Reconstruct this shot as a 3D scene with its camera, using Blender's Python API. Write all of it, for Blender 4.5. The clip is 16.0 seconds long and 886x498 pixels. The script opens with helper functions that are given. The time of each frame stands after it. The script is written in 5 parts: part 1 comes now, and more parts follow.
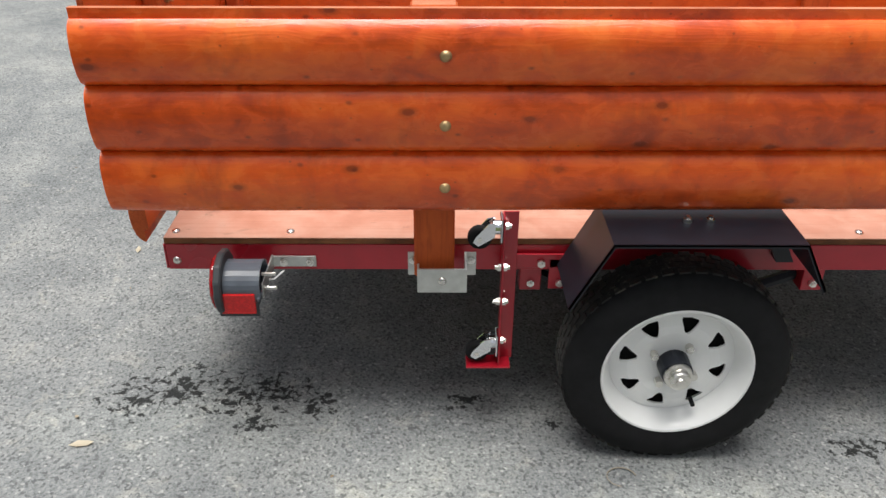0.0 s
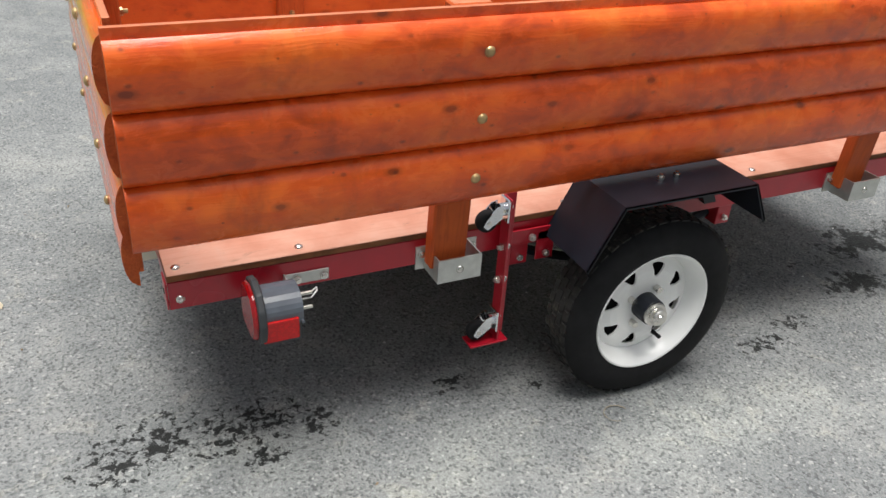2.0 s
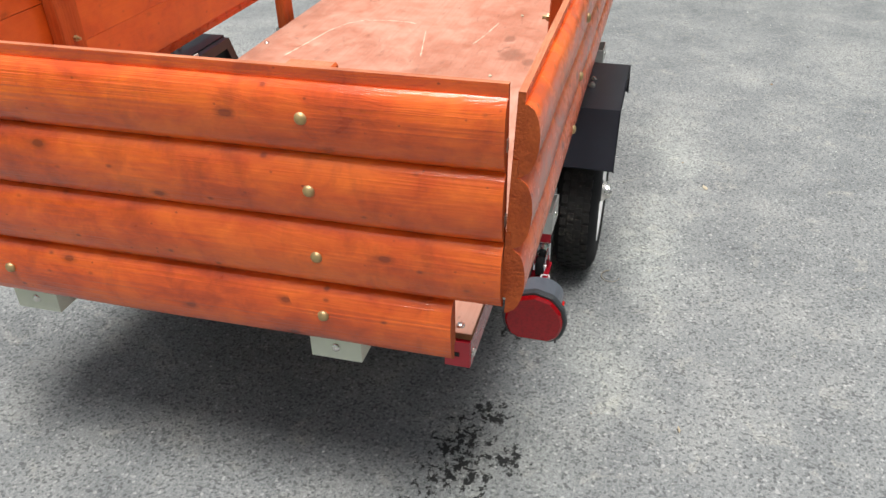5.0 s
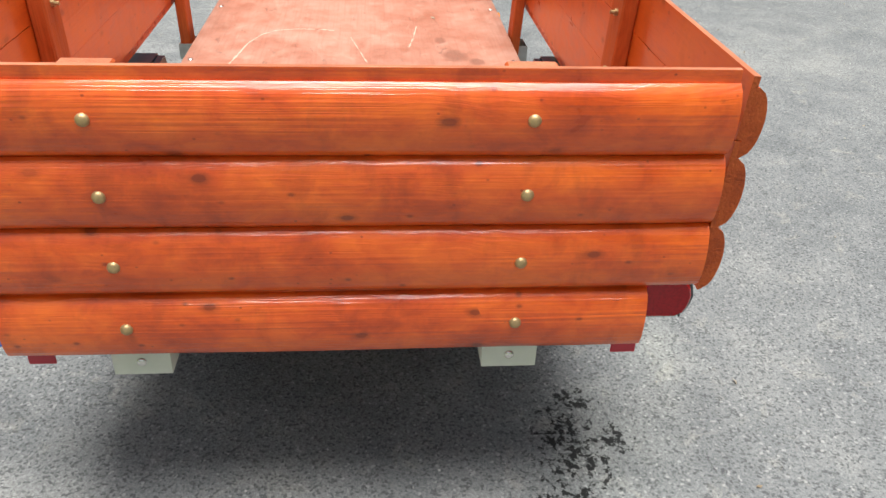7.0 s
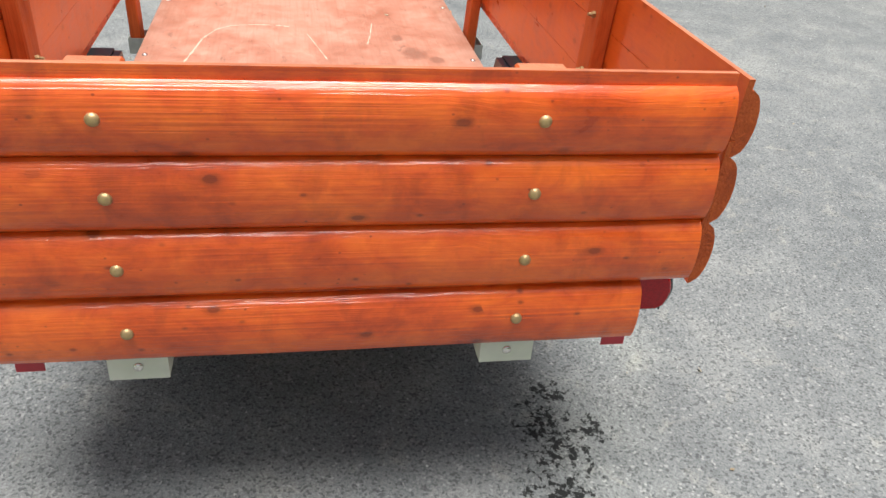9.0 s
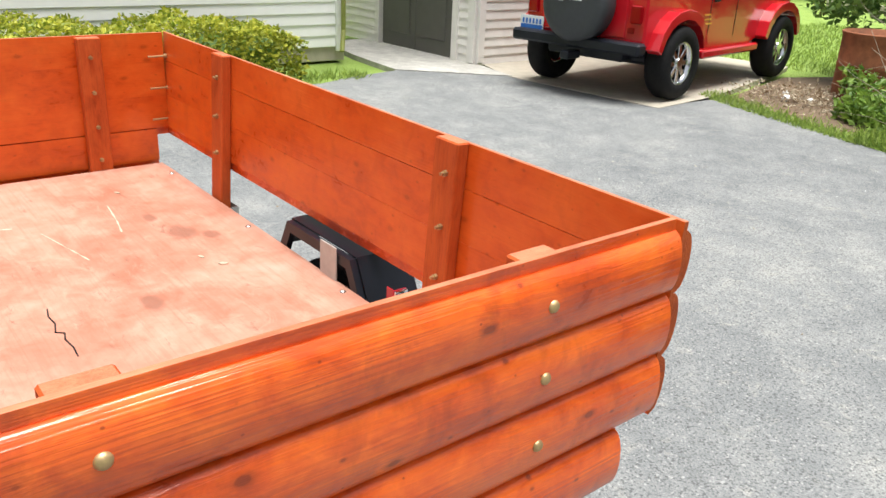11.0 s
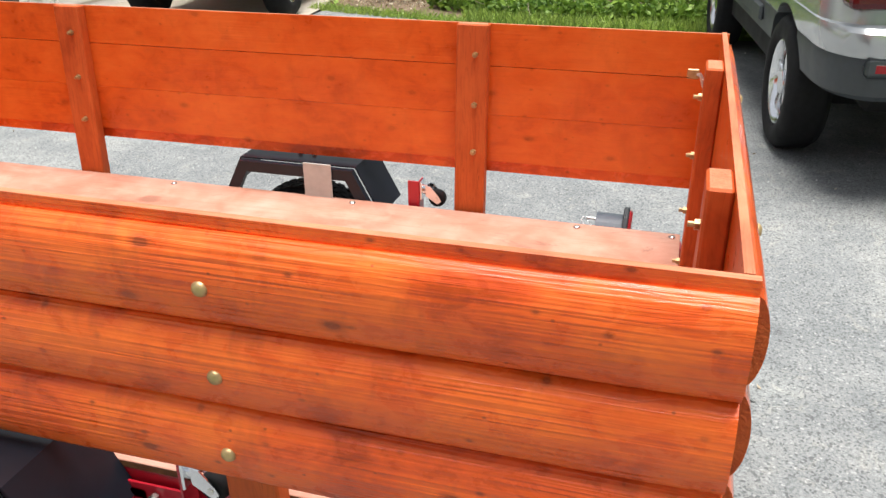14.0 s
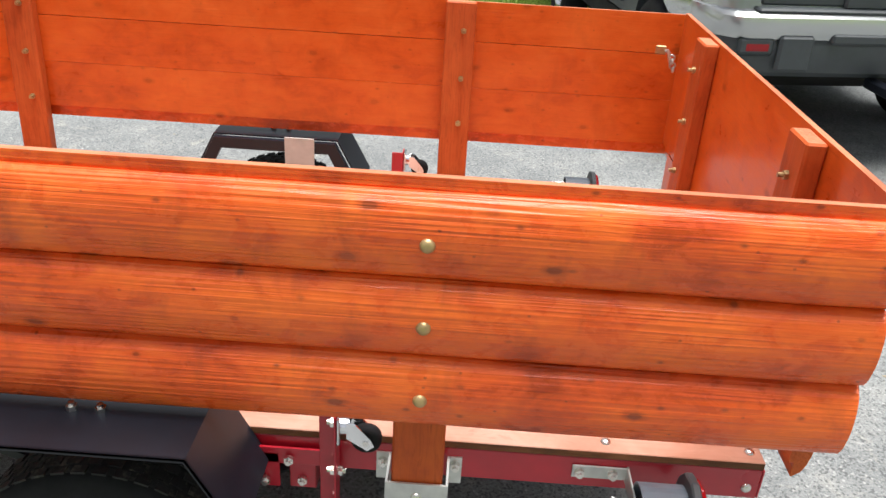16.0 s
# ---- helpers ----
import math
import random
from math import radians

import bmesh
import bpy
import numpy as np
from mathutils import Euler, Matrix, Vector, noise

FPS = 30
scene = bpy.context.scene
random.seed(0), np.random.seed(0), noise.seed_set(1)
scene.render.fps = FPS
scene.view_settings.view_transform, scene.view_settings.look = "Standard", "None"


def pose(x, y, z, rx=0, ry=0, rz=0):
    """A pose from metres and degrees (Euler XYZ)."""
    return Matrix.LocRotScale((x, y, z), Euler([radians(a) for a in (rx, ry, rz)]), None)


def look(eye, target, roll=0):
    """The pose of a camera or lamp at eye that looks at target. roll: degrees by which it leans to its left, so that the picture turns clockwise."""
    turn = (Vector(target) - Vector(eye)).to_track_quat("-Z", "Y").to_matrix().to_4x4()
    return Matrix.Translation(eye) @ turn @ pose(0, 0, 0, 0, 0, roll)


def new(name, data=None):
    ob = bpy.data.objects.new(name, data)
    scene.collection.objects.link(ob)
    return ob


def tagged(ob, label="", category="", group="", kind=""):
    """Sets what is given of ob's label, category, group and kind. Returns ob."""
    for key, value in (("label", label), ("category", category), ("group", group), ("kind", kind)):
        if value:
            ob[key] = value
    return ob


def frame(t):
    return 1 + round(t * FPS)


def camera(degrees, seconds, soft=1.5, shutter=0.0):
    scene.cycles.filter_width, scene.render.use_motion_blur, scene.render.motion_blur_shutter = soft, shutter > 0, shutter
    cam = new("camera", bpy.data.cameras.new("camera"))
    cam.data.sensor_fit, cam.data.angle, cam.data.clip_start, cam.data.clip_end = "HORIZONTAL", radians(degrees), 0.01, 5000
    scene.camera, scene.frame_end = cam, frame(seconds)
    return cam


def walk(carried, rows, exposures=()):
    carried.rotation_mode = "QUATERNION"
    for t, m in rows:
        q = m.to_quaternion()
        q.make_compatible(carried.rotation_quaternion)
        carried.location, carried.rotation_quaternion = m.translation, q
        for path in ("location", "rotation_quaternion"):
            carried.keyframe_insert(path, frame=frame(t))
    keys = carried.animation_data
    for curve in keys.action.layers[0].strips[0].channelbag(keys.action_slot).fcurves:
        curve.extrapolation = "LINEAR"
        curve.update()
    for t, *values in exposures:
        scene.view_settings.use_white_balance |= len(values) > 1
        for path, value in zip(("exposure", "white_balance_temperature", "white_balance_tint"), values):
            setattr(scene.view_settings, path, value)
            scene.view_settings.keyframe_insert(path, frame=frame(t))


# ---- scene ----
cam = camera(57.2, 16.0)
PATH = [
    (0, (0.044, 0.156, 1.404), (0.073, 1.89, 0.406), 1.5),
    (0.5, (-0.154, 0.211, 1.422), (0.033, 1.932, 0.421), -0.7),
    (1, (-0.367, 0.178, 1.427), (0.092, 1.859, 0.446), 0.2),
    (1.5, (-0.549, 0.157, 1.414), (0.103, 1.786, 0.455), 2.4),
    (2, (-0.696, 0.283, 1.407), (0.096, 1.826, 0.412), 4.9),
    (2.5, (-0.877, 0.478, 1.415), (0.053, 1.877, 0.331), 2.1),
    (3, (-1.061, 0.589, 1.44), (0.061, 1.856, 0.374), 3.3),
    (3.2, (-1.177, 0.654, 1.445), (0.004, 1.864, 0.377), 1.2),
    (5.3, (-1.839, 1.536, 1.473), (-0.155, 1.929, 0.468), 0.5),
    (5.5, (-1.849, 1.572, 1.422), (-0.141, 1.978, 0.463), 1.0),
    (6, (-1.887, 1.868, 1.442), (-0.155, 2.129, 0.477), 1.7),
    (6.5, (-1.876, 2.083, 1.447), (-0.148, 2.121, 0.441), 2.9),
    (7, (-1.882, 2.293, 1.449), (-0.166, 2.133, 0.434), 2.1),
    (7.5, (-1.904, 2.482, 1.463), (-0.219, 2.092, 0.457), 3.3),
    (8, (-1.901, 2.525, 1.462), (-0.214, 2.131, 0.462), 4.3),
    (8.5, (-1.882, 2.491, 1.454), (-0.185, 2.166, 0.447), 4.1),
    (9, (-1.877, 2.451, 1.455), (-0.19, 2.096, 0.441), 4.7),
    (9.5, (-1.869, 2.474, 1.492), (-0.186, 1.944, 0.552), 6.4),
    (10, (-1.767, 2.561, 1.507), (-0.122, 1.771, 0.689), 10.8),
    (10.2, (-1.7, 2.617, 1.512), (-0.065, 1.777, 0.723), 7.5),
    (12.3, (-1.046, 3.484, 1.544), (0.12, 1.994, 0.896), 4.1),
    (12.5, (-0.966, 3.53, 1.517), (0.209, 2.074, 0.811), 3.9),
    (13, (-0.813, 3.629, 1.466), (0.22, 2.138, 0.623), 2.6),
    (13.5, (-0.644, 3.817, 1.473), (0.109, 2.152, 0.66), -1.1),
    (14, (-0.522, 3.903, 1.457), (0.001, 2.178, 0.59), -1.6),
    (14.5, (-0.352, 3.944, 1.449), (-0.035, 2.209, 0.506), -1.2),
    (15, (-0.249, 3.996, 1.457), (-0.095, 2.244, 0.506), 0.5),
    (15.5, (-0.115, 4.069, 1.471), (-0.064, 2.307, 0.526), -0.3),
    (16, (-0.001, 4.124, 1.482), (0.049, 2.346, 0.569), 2.3),
]
EXPOSURES = [(0, 0.24), (3, 0.22), (5.5, 0.3), (7, 0.32), (9, 0.32), (10, 0.44), (12.5, 0.72), (14.5, 0.66), (16, 0.66)]
walk(cam, [(t, look(eye, target, roll)) for t, eye, target, roll in PATH], EXPOSURES)

# ---------------------------------------------------------------- world and light
world = bpy.data.worlds.new("sky")
scene.world = world
world.use_nodes = True
wn = world.node_tree
wn.nodes.clear()
w_out = wn.nodes.new("ShaderNodeOutputWorld")
w_bg = wn.nodes.new("ShaderNodeBackground")
w_sky = wn.nodes.new("ShaderNodeTexSky")
w_sky.sky_type = "NISHITA"
w_sky.sun_disc = False
w_sky.sun_elevation = radians(84)
w_sky.sun_rotation = radians(272)
w_sky.air_density, w_sky.dust_density, w_sky.ozone_density = 1.0, 6.0, 0.6
w_mix = wn.nodes.new("ShaderNodeMixRGB")          # thin overcast: the blue sky half veiled by white cloud
w_mix.inputs[0].default_value = 0.72
w_mix.inputs[2].default_value = (9.0, 9.3, 9.8, 1)
wn.links.new(w_sky.outputs[0], w_mix.inputs[1])
wn.links.new(w_mix.outputs[0], w_bg.inputs[0])
w_bg.inputs[1].default_value = 0.054
wn.links.new(w_bg.outputs[0], w_out.inputs[0])

sun_data = bpy.data.lights.new("sun", "SUN")
sun_data.energy, sun_data.angle, sun_data.color = 5.0, radians(40), (1.0, 0.98, 0.94)
sun = new("sun", sun_data)
sun.matrix_world = look((-1.1, 0.9, 12), (0, 1, 0))


# ---------------------------------------------------------------- materials
def material(name):
    m = bpy.data.materials.new(name)
    m.use_nodes = True
    t = m.node_tree
    return m, t, t.nodes["Principled BSDF"]


def nd(t, kind, **kw):
    n = t.nodes.new(kind)
    for k, v in kw.items():
        n.inputs[k].default_value = v
    return n


def ramp(t, src, stops):
    r = t.nodes.new("ShaderNodeValToRGB")
    els = r.color_ramp.elements
    while len(els) < len(stops):
        els.new(0.5)
    for e, (p, c) in zip(els, stops):
        e.position = p
        e.color = (*c, 1) if len(c) == 3 else c
    t.links.new(src, r.inputs[0])
    return r.outputs[0]


def grey(v):
    return (v, v, v)


def mix(t, fac, a, b, blend="MIX"):
    n = t.nodes.new("ShaderNodeMixRGB")
    n.blend_type = blend
    for i, s in enumerate((fac, a, b)):
        if hasattr(s, "is_linked"):
            t.links.new(s, n.inputs[i])
        elif i == 0:
            n.inputs[0].default_value = s
        else:
            n.inputs[i].default_value = (*s, 1) if len(s) == 3 else s
    return n.outputs[0]


def coords(t, scale=(1, 1, 1), shift=True):
    """Object coordinates, moved by the object's own random number so that repeats differ."""
    tc = t.nodes.new("ShaderNodeTexCoord")
    mp = t.nodes.new("ShaderNodeMapping")
    mp.inputs["Scale"].default_value = scale
    t.links.new(tc.outputs["Object"], mp.inputs[0])
    if shift:
        oi = t.nodes.new("ShaderNodeObjectInfo")
        mu = t.nodes.new("ShaderNodeVectorMath")
        mu.operation = "SCALE"
        mu.inputs[0].default_value = (37.0, 11.0, 23.0)
        t.links.new(oi.outputs["Random"], mu.inputs["Scale"])
        t.links.new(mu.outputs[0], mp.inputs["Location"])
    return mp.outputs[0]


def noise_tex(t, vec, scale, detail=4.0, rough=0.55, dist=0.0):
    n = nd(t, "ShaderNodeTexNoise", Scale=scale, Detail=detail, Roughness=rough, Distortion=dist)
    t.links.new(vec, n.inputs["Vector"])
    return n.outputs["Fac"]


def bump(t, bsdf, height, strength=0.3, distance=0.002):
    b = nd(t, "ShaderNodeBump", Strength=strength, Distance=distance)
    t.links.new(height, b.inputs["Height"])
    t.links.new(b.outputs[0], bsdf.inputs["Normal"])


def put(t, bsdf, **kw):
    for k, v in kw.items():
        k = k.replace("_", " ")
        if hasattr(v, "is_linked"):
            t.links.new(v, bsdf.inputs[k])
        elif isinstance(v, tuple):
            bsdf.inputs[k].default_value = (*v, 1) if len(v) == 3 else v
        else:
            bsdf.inputs[k].default_value = v


def plain(name, colour, rough=0.5, metal=0.0, vary=0.25, scale=30.0, bumps=0.0, coat=0.0):
    """A surface with blotches at two scales round one colour."""
    m, t, b = material(name)
    v = coords(t)
    n1 = noise_tex(t, v, scale, 5)
    n2 = noise_tex(t, v, scale * 0.13, 3)
    s = mix(t, 0.5, n1, n2)
    dark = tuple(c * (1 - vary) for c in colour)
    light = tuple(min(1, c * (1 + vary)) for c in colour)
    put(t, b, Base_Color=ramp(t, s, [(0.3, dark), (0.7, light)]), Metallic=metal, Coat_Weight=coat,
        Roughness=ramp(t, n2, [(0.3, grey(max(0.03, rough * 0.8))), (0.75, grey(min(1, rough * 1.25)))]))
    if bumps:
        bump(t, b, n1, bumps, 0.002)
    return m


def flat_xz(t, vec, sx=1.0, sz=1.0):
    """x and z of a vector as a flat pair, for marks that lie on a board's face."""
    s = t.nodes.new("ShaderNodeSeparateXYZ")
    t.links.new(vec, s.inputs[0])
    c = t.nodes.new("ShaderNodeCombineXYZ")
    for out, to, k in ((0, 0, sx), (2, 1, sz)):
        m = t.nodes.new("ShaderNodeMath")
        m.operation = "MULTIPLY"
        m.inputs[1].default_value = k
        t.links.new(s.outputs[out], m.inputs[0])
        t.links.new(m.outputs[0], c.inputs[to])
    return c.outputs[0]


def stained_wood(name, dark, mid, light, rough=0.26, coat=0.0, grain=0.75, knots=1.0, streak=1.0, coat_rough=0.07, ridged=0.62):
    """Varnished stained pine: grain along the object's x, cloudy stain, dark knots and lap marks."""
    m, t, b = material(name)
    v = coords(t, (1, 1, 1))
    warp = noise_tex(t, coords(t, (1.0, 3.0, 3.0)), 3.0, 3, 0.5)
    vw = mix(t, 0.06, v, nd_vec(t, warp))
    cloud = noise_tex(t, coords(t, (1.0, 1.3, 1.3)), 4.0, 3, 0.5)
    blot = noise_tex(t, coords(t, (1.2, 2.0, 2.0)), 13.0, 5, 0.62, 0.5)
    mp = t.nodes.new("ShaderNodeMapping")
    mp.inputs["Scale"].default_value = (1.1, 26.0, 26.0)
    t.links.new(vw, mp.inputs[0])
    stripe = noise_tex(t, mp.outputs[0], 2.0, 4, 0.55, 0.2)
    mf = t.nodes.new("ShaderNodeMapping")
    mf.inputs["Scale"].default_value = (3.0, 120.0, 120.0)
    t.links.new(vw, mf.inputs[0])
    fine = noise_tex(t, mf.outputs[0], 2.0, 3, 0.55)
    c = ramp(t, mix(t, 0.45, cloud, blot), [(0.34, dark), (0.47, mid), (0.64, light)])
    c = mix(t, 0.16 * streak, c, ramp(t, stripe, [(0.3, tuple(x * 0.6 for x in mid)), (0.65, tuple(min(1, x * 1.15) for x in light))]))
    c = mix(t, ramp(t, fine, [(0.34, grey(0.24 * streak)), (0.50, grey(0.0))]), c, tuple(x * 0.5 for x in dark))
    # a few long hairline checks
    hm = t.nodes.new("ShaderNodeMapping")
    hm.inputs["Scale"].default_value = (1.6, 60.0, 60.0)
    t.links.new(vw, hm.inputs[0])
    hair = noise_tex(t, hm.outputs[0], 2.0, 3, 0.6)
    c = mix(t, ramp(t, hair, [(0.25, grey(0.6 * streak)), (0.29, grey(0.0))]), c, tuple(x * 0.18 for x in dark))
    if knots:
        for scale, sz, lo, hi, strength, pick in ((6.0, 1.4, 0.046, 0.105, 0.68, 0.48), (13.0, 1.2, 0.036, 0.085, 0.6, 0.58), (24.0, 1.0, 0.030, 0.06, 0.6, 0.72)):
            vo = nd(t, "ShaderNodeTexVoronoi", Scale=scale, Randomness=1.0)
            vo.voronoi_dimensions = "2D"
            t.links.new(flat_xz(t, v, 0.75, sz), vo.inputs["Vector"])
            d = mix(t, 0.06, vo.outputs["Distance"], blot)
            k = ramp(t, d, [(lo + 0.025, grey(strength * knots)), (lo + 0.04, grey(strength * 0.5 * knots)), (hi + 0.03, grey(0.0))])
            sp = t.nodes.new("ShaderNodeSeparateColor")
            t.links.new(vo.outputs["Color"], sp.inputs[0])
            sel = ramp(t, sp.outputs[0], [(pick, grey(0.0)), (pick + 0.25, grey(1.0))])
            c = mix(t, mix(t, 1.0, k, sel, "MULTIPLY"), c, tuple(x * 0.2 for x in dark))
        # dark smears of thicker stain, and the brush's lap marks across the board
        band = noise_tex(t, flat_xz(t, v, 8.0, 4.2), 1.4, 5, 0.6, 0.15)
        c = mix(t, ramp(t, band, [(0.54, grey(0.0)), (0.70, grey(0.42 * knots))]), c, tuple(x * 0.55 for x in dark))
    # raised grain: strong on some stretches of a board, planed smooth on others
    ridge = noise_tex(t, coords(t, (1.1, 75.0, 75.0)), 2.2, 2, 0.5, 0.25)
    where = ramp(t, noise_tex(t, coords(t, (1.3, 4.0, 4.0)), 2.3, 3, 0.55, 0.4), [(ridged - 0.24, grey(0.12)), (ridged, grey(1.0))])
    relief = mix(t, where, mix(t, 0.5, stripe, fine), ridge)
    put(t, b, Base_Color=c, Coat_Weight=coat, Coat_IOR=1.52, Coat_Roughness=ramp(t, blot, [(0.35, grey(coat_rough)), (0.65, grey(coat_rough * 2.2))]), Specular_IOR_Level=0.22,
        Roughness=ramp(t, mix(t, 0.5, cloud, blot), [(0.35, grey(rough * 0.8)), (0.65, grey(rough * 1.5))]))
    bump(t, b, relief, grain, 0.005)
    t.links.new(b.inputs["Normal"].links[0].from_socket, b.inputs["Coat Normal"])
    return m


def nd_vec(t, fac):
    c = t.nodes.new("ShaderNodeCombineXYZ")
    for k in range(3):
        t.links.new(fac, c.inputs[k])
    return c.outputs[0]


M_LOG = stained_wood("orange_stained_pine", (0.40, 0.042, 0.006), (0.66, 0.084, 0.008), (0.86, 0.152, 0.014), rough=0.34, coat=0.9, grain=0.6, streak=0.3)
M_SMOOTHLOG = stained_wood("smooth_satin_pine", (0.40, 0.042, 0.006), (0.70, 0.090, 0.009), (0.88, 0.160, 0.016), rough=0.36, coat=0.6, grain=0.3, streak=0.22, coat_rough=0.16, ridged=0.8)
M_SIDELOG = stained_wood("satin_stained_pine", (0.38, 0.036, 0.006), (0.70, 0.082, 0.009), (0.88, 0.150, 0.016), rough=0.42, coat=0.55, grain=0.85, streak=0.4, coat_rough=0.2, ridged=0.52)
M_PLANK = stained_wood("stained_plank_face", (0.46, 0.062, 0.010), (0.62, 0.098, 0.013), (0.70, 0.135, 0.020), rough=0.32, coat=0.35, grain=0.2, knots=0.55, streak=0.3)
M_STAKE = stained_wood("stained_stake", (0.30, 0.045, 0.011), (0.46, 0.078, 0.016), (0.56, 0.115, 0.026), rough=0.5, knots=0.0, grain=0.3)
M_END = stained_wood("stained_end_grain", (0.24, 0.042, 0.014), (0.40, 0.075, 0.020), (0.52, 0.12, 0.035), rough=0.6, knots=0.0)
# pale worn edges; the highlight along the top lips is painted into this colour
M_EDGE = stained_wood("worn_edge_with_sheen", (0.33, 0.085, 0.038), (0.46, 0.145, 0.07), (0.54, 0.22, 0.12), rough=0.55, knots=0.0)


SMUDGES = ((1.09, -0.37, 0.075, 0.05), (1.02, -0.45, 0.04, 0.03), (1.27, -0.33, 0.05, 0.025), (0.62, -0.10, 0.06, 0.03))


def deck_material():
    m, t, b = material("worn_stained_plywood")
    v = coords(t, shift=False)
    big = noise_tex(t, v, 2.6, 5, 0.62, 0.6)
    mid = noise_tex(t, v, 11.0, 6, 0.66, 0.5)
    grain = noise_tex(t, coords(t, (1.6, 46.0, 1.0), shift=False), 2.2, 5, 0.6, 0.3)
    c = ramp(t, mix(t, 0.45, big, mid), [(0.36, (0.35, 0.145, 0.092)), (0.48, (0.43, 0.200, 0.138)), (0.56, (0.475, 0.248, 0.180)), (0.68, (0.49, 0.295, 0.228))])
    c = mix(t, ramp(t, grain, [(0.34, grey(0.25)), (0.5, grey(0.0))]), c, (0.30, 0.11, 0.062))
    rub = noise_tex(t, coords(t, (1.0, 2.2, 1.0), shift=False), 4.5, 7, 0.72, 1.2)
    c = mix(t, ramp(t, rub, [(0.55, grey(0.0)), (0.68, grey(0.34))]), c, (0.52, 0.36, 0.27))
    dirt = noise_tex(t, coords(t, (1.2, 3.4, 1.0), shift=False), 7.0, 6, 0.75, 0.8)
    c = mix(t, ramp(t, dirt, [(0.60, grey(0.0)), (0.68, grey(0.55))]), c, (0.17, 0.095, 0.065))
    # two rubbed stains where something stood
    sep = t.nodes.new("ShaderNodeSeparateXYZ")
    t.links.new(v, sep.inputs[0])
    for px, py, rx, ry in SMUDGES:
        q = []
        for k, p0, r0 in ((0, px, rx), (1, py, ry)):
            su = t.nodes.new("ShaderNodeMath")
            su.operation = "SUBTRACT"
            t.links.new(sep.outputs[k], su.inputs[0])
            su.inputs[1].default_value = p0
            dv = t.nodes.new("ShaderNodeMath")
            dv.operation = "DIVIDE"
            t.links.new(su.outputs[0], dv.inputs[0])
            dv.inputs[1].default_value = r0
            sq = t.nodes.new("ShaderNodeMath")
            sq.operation = "POWER"
            t.links.new(dv.outputs[0], sq.inputs[0])
            sq.inputs[1].default_value = 2.0
            q.append(sq.outputs[0])
        ad = t.nodes.new("ShaderNodeMath")
        t.links.new(q[0], ad.inputs[0])
        t.links.new(q[1], ad.inputs[1])
        e = mix(t, 0.6, ad.outputs[0], mid)
        c = mix(t, ramp(t, e, [(0.42, grey(0.6)), (0.74, grey(0.0))]), c, (0.19, 0.085, 0.055))
    put(t, b, Base_Color=c, Specular_IOR_Level=0.4, Roughness=ramp(t, mid, [(0.3, grey(0.42)), (0.7, grey(0.66))]))
    bump(t, b, mix(t, 0.5, grain, mid), 0.35, 0.002)
    return m


M_DECK = deck_material()
M_PALE = plain("pale_scuffed_wood", (0.62, 0.44, 0.34), 0.7, 0, 0.2, 60)
M_PLYEDGE = stained_wood("plywood_edge_layers", (0.05, 0.020, 0.010), (0.12, 0.050, 0.022), (0.30, 0.13, 0.06), rough=0.7, coat=0, knots=0.0)
M_RED = plain("red_frame_paint", (0.42, 0.008, 0.022), 0.32, 0, 0.2, 18, 0.05, 0.3)
M_GALV = plain("galvanised_steel", (0.56, 0.57, 0.55), 0.42, 0.85, 0.22, 40, 0.1)
M_ZINC = plain("bright_zinc_bolt", (0.72, 0.70, 0.66), 0.28, 1.0, 0.15, 60)
M_BRASS = plain("brass_coloured_bolt", (0.46, 0.32, 0.16), 0.42, 0.7, 0.35, 90, 0.2)
M_BLACKP = plain("black_painted_steel", (0.009, 0.011, 0.017), 0.36, 0, 0.35, 14, 0.06)
M_RUBBER = plain("tyre_rubber", (0.010, 0.010, 0.011), 0.78, 0, 0.5, 35, 0.25)
M_RUBBER.node_tree.nodes["Principled BSDF"].inputs["Specular IOR Level"].default_value = 0.22
M_BLACKP.node_tree.nodes["Principled BSDF"].inputs["Specular IOR Level"].default_value = 0.35
M_BRACKET = plain("bare_grey_bracket", (0.46, 0.45, 0.42), 0.55, 0.15, 0.2, 25, 0.1)
M_WHITE = plain("white_rim_paint", (0.90, 0.90, 0.89), 0.3, 0, 0.06, 12, 0.03, 0.3)
# near-black for joints and cracks, and for shade painted into openings and undersides
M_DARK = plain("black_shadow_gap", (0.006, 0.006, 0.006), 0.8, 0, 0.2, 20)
M_GREYPL = plain("grey_plastic_housing", (0.10, 0.115, 0.14), 0.38, 0, 0.25, 30, 0.08)
M_CREAM = plain("pale_painted_bracket", (0.60, 0.62, 0.52), 0.5, 0.1, 0.12, 20, 0.06)


def lens_material(name, colour):
    m, t, b = material(name)
    v = coords(t)
    n = noise_tex(t, v, 220, 2)
    put(t, b, Base_Color=ramp(t, n, [(0.4, tuple(c * 0.75 for c in colour)), (0.6, colour)]), Roughness=0.12, Specular_IOR_Level=0.5)
    bump(t, b, n, 0.06, 0.001)
    return m


M_LENS = lens_material("red_lamp_lens", (0.32, 0.002, 0.006))
M_REFL = lens_material("red_reflector", (0.60, 0.008, 0.008))
M_DARKLENS = lens_material("dark_red_lamp_glass", (0.10, 0.004, 0.008))
M_AMBER = lens_material("amber_lens", (0.95, 0.28, 0.02))


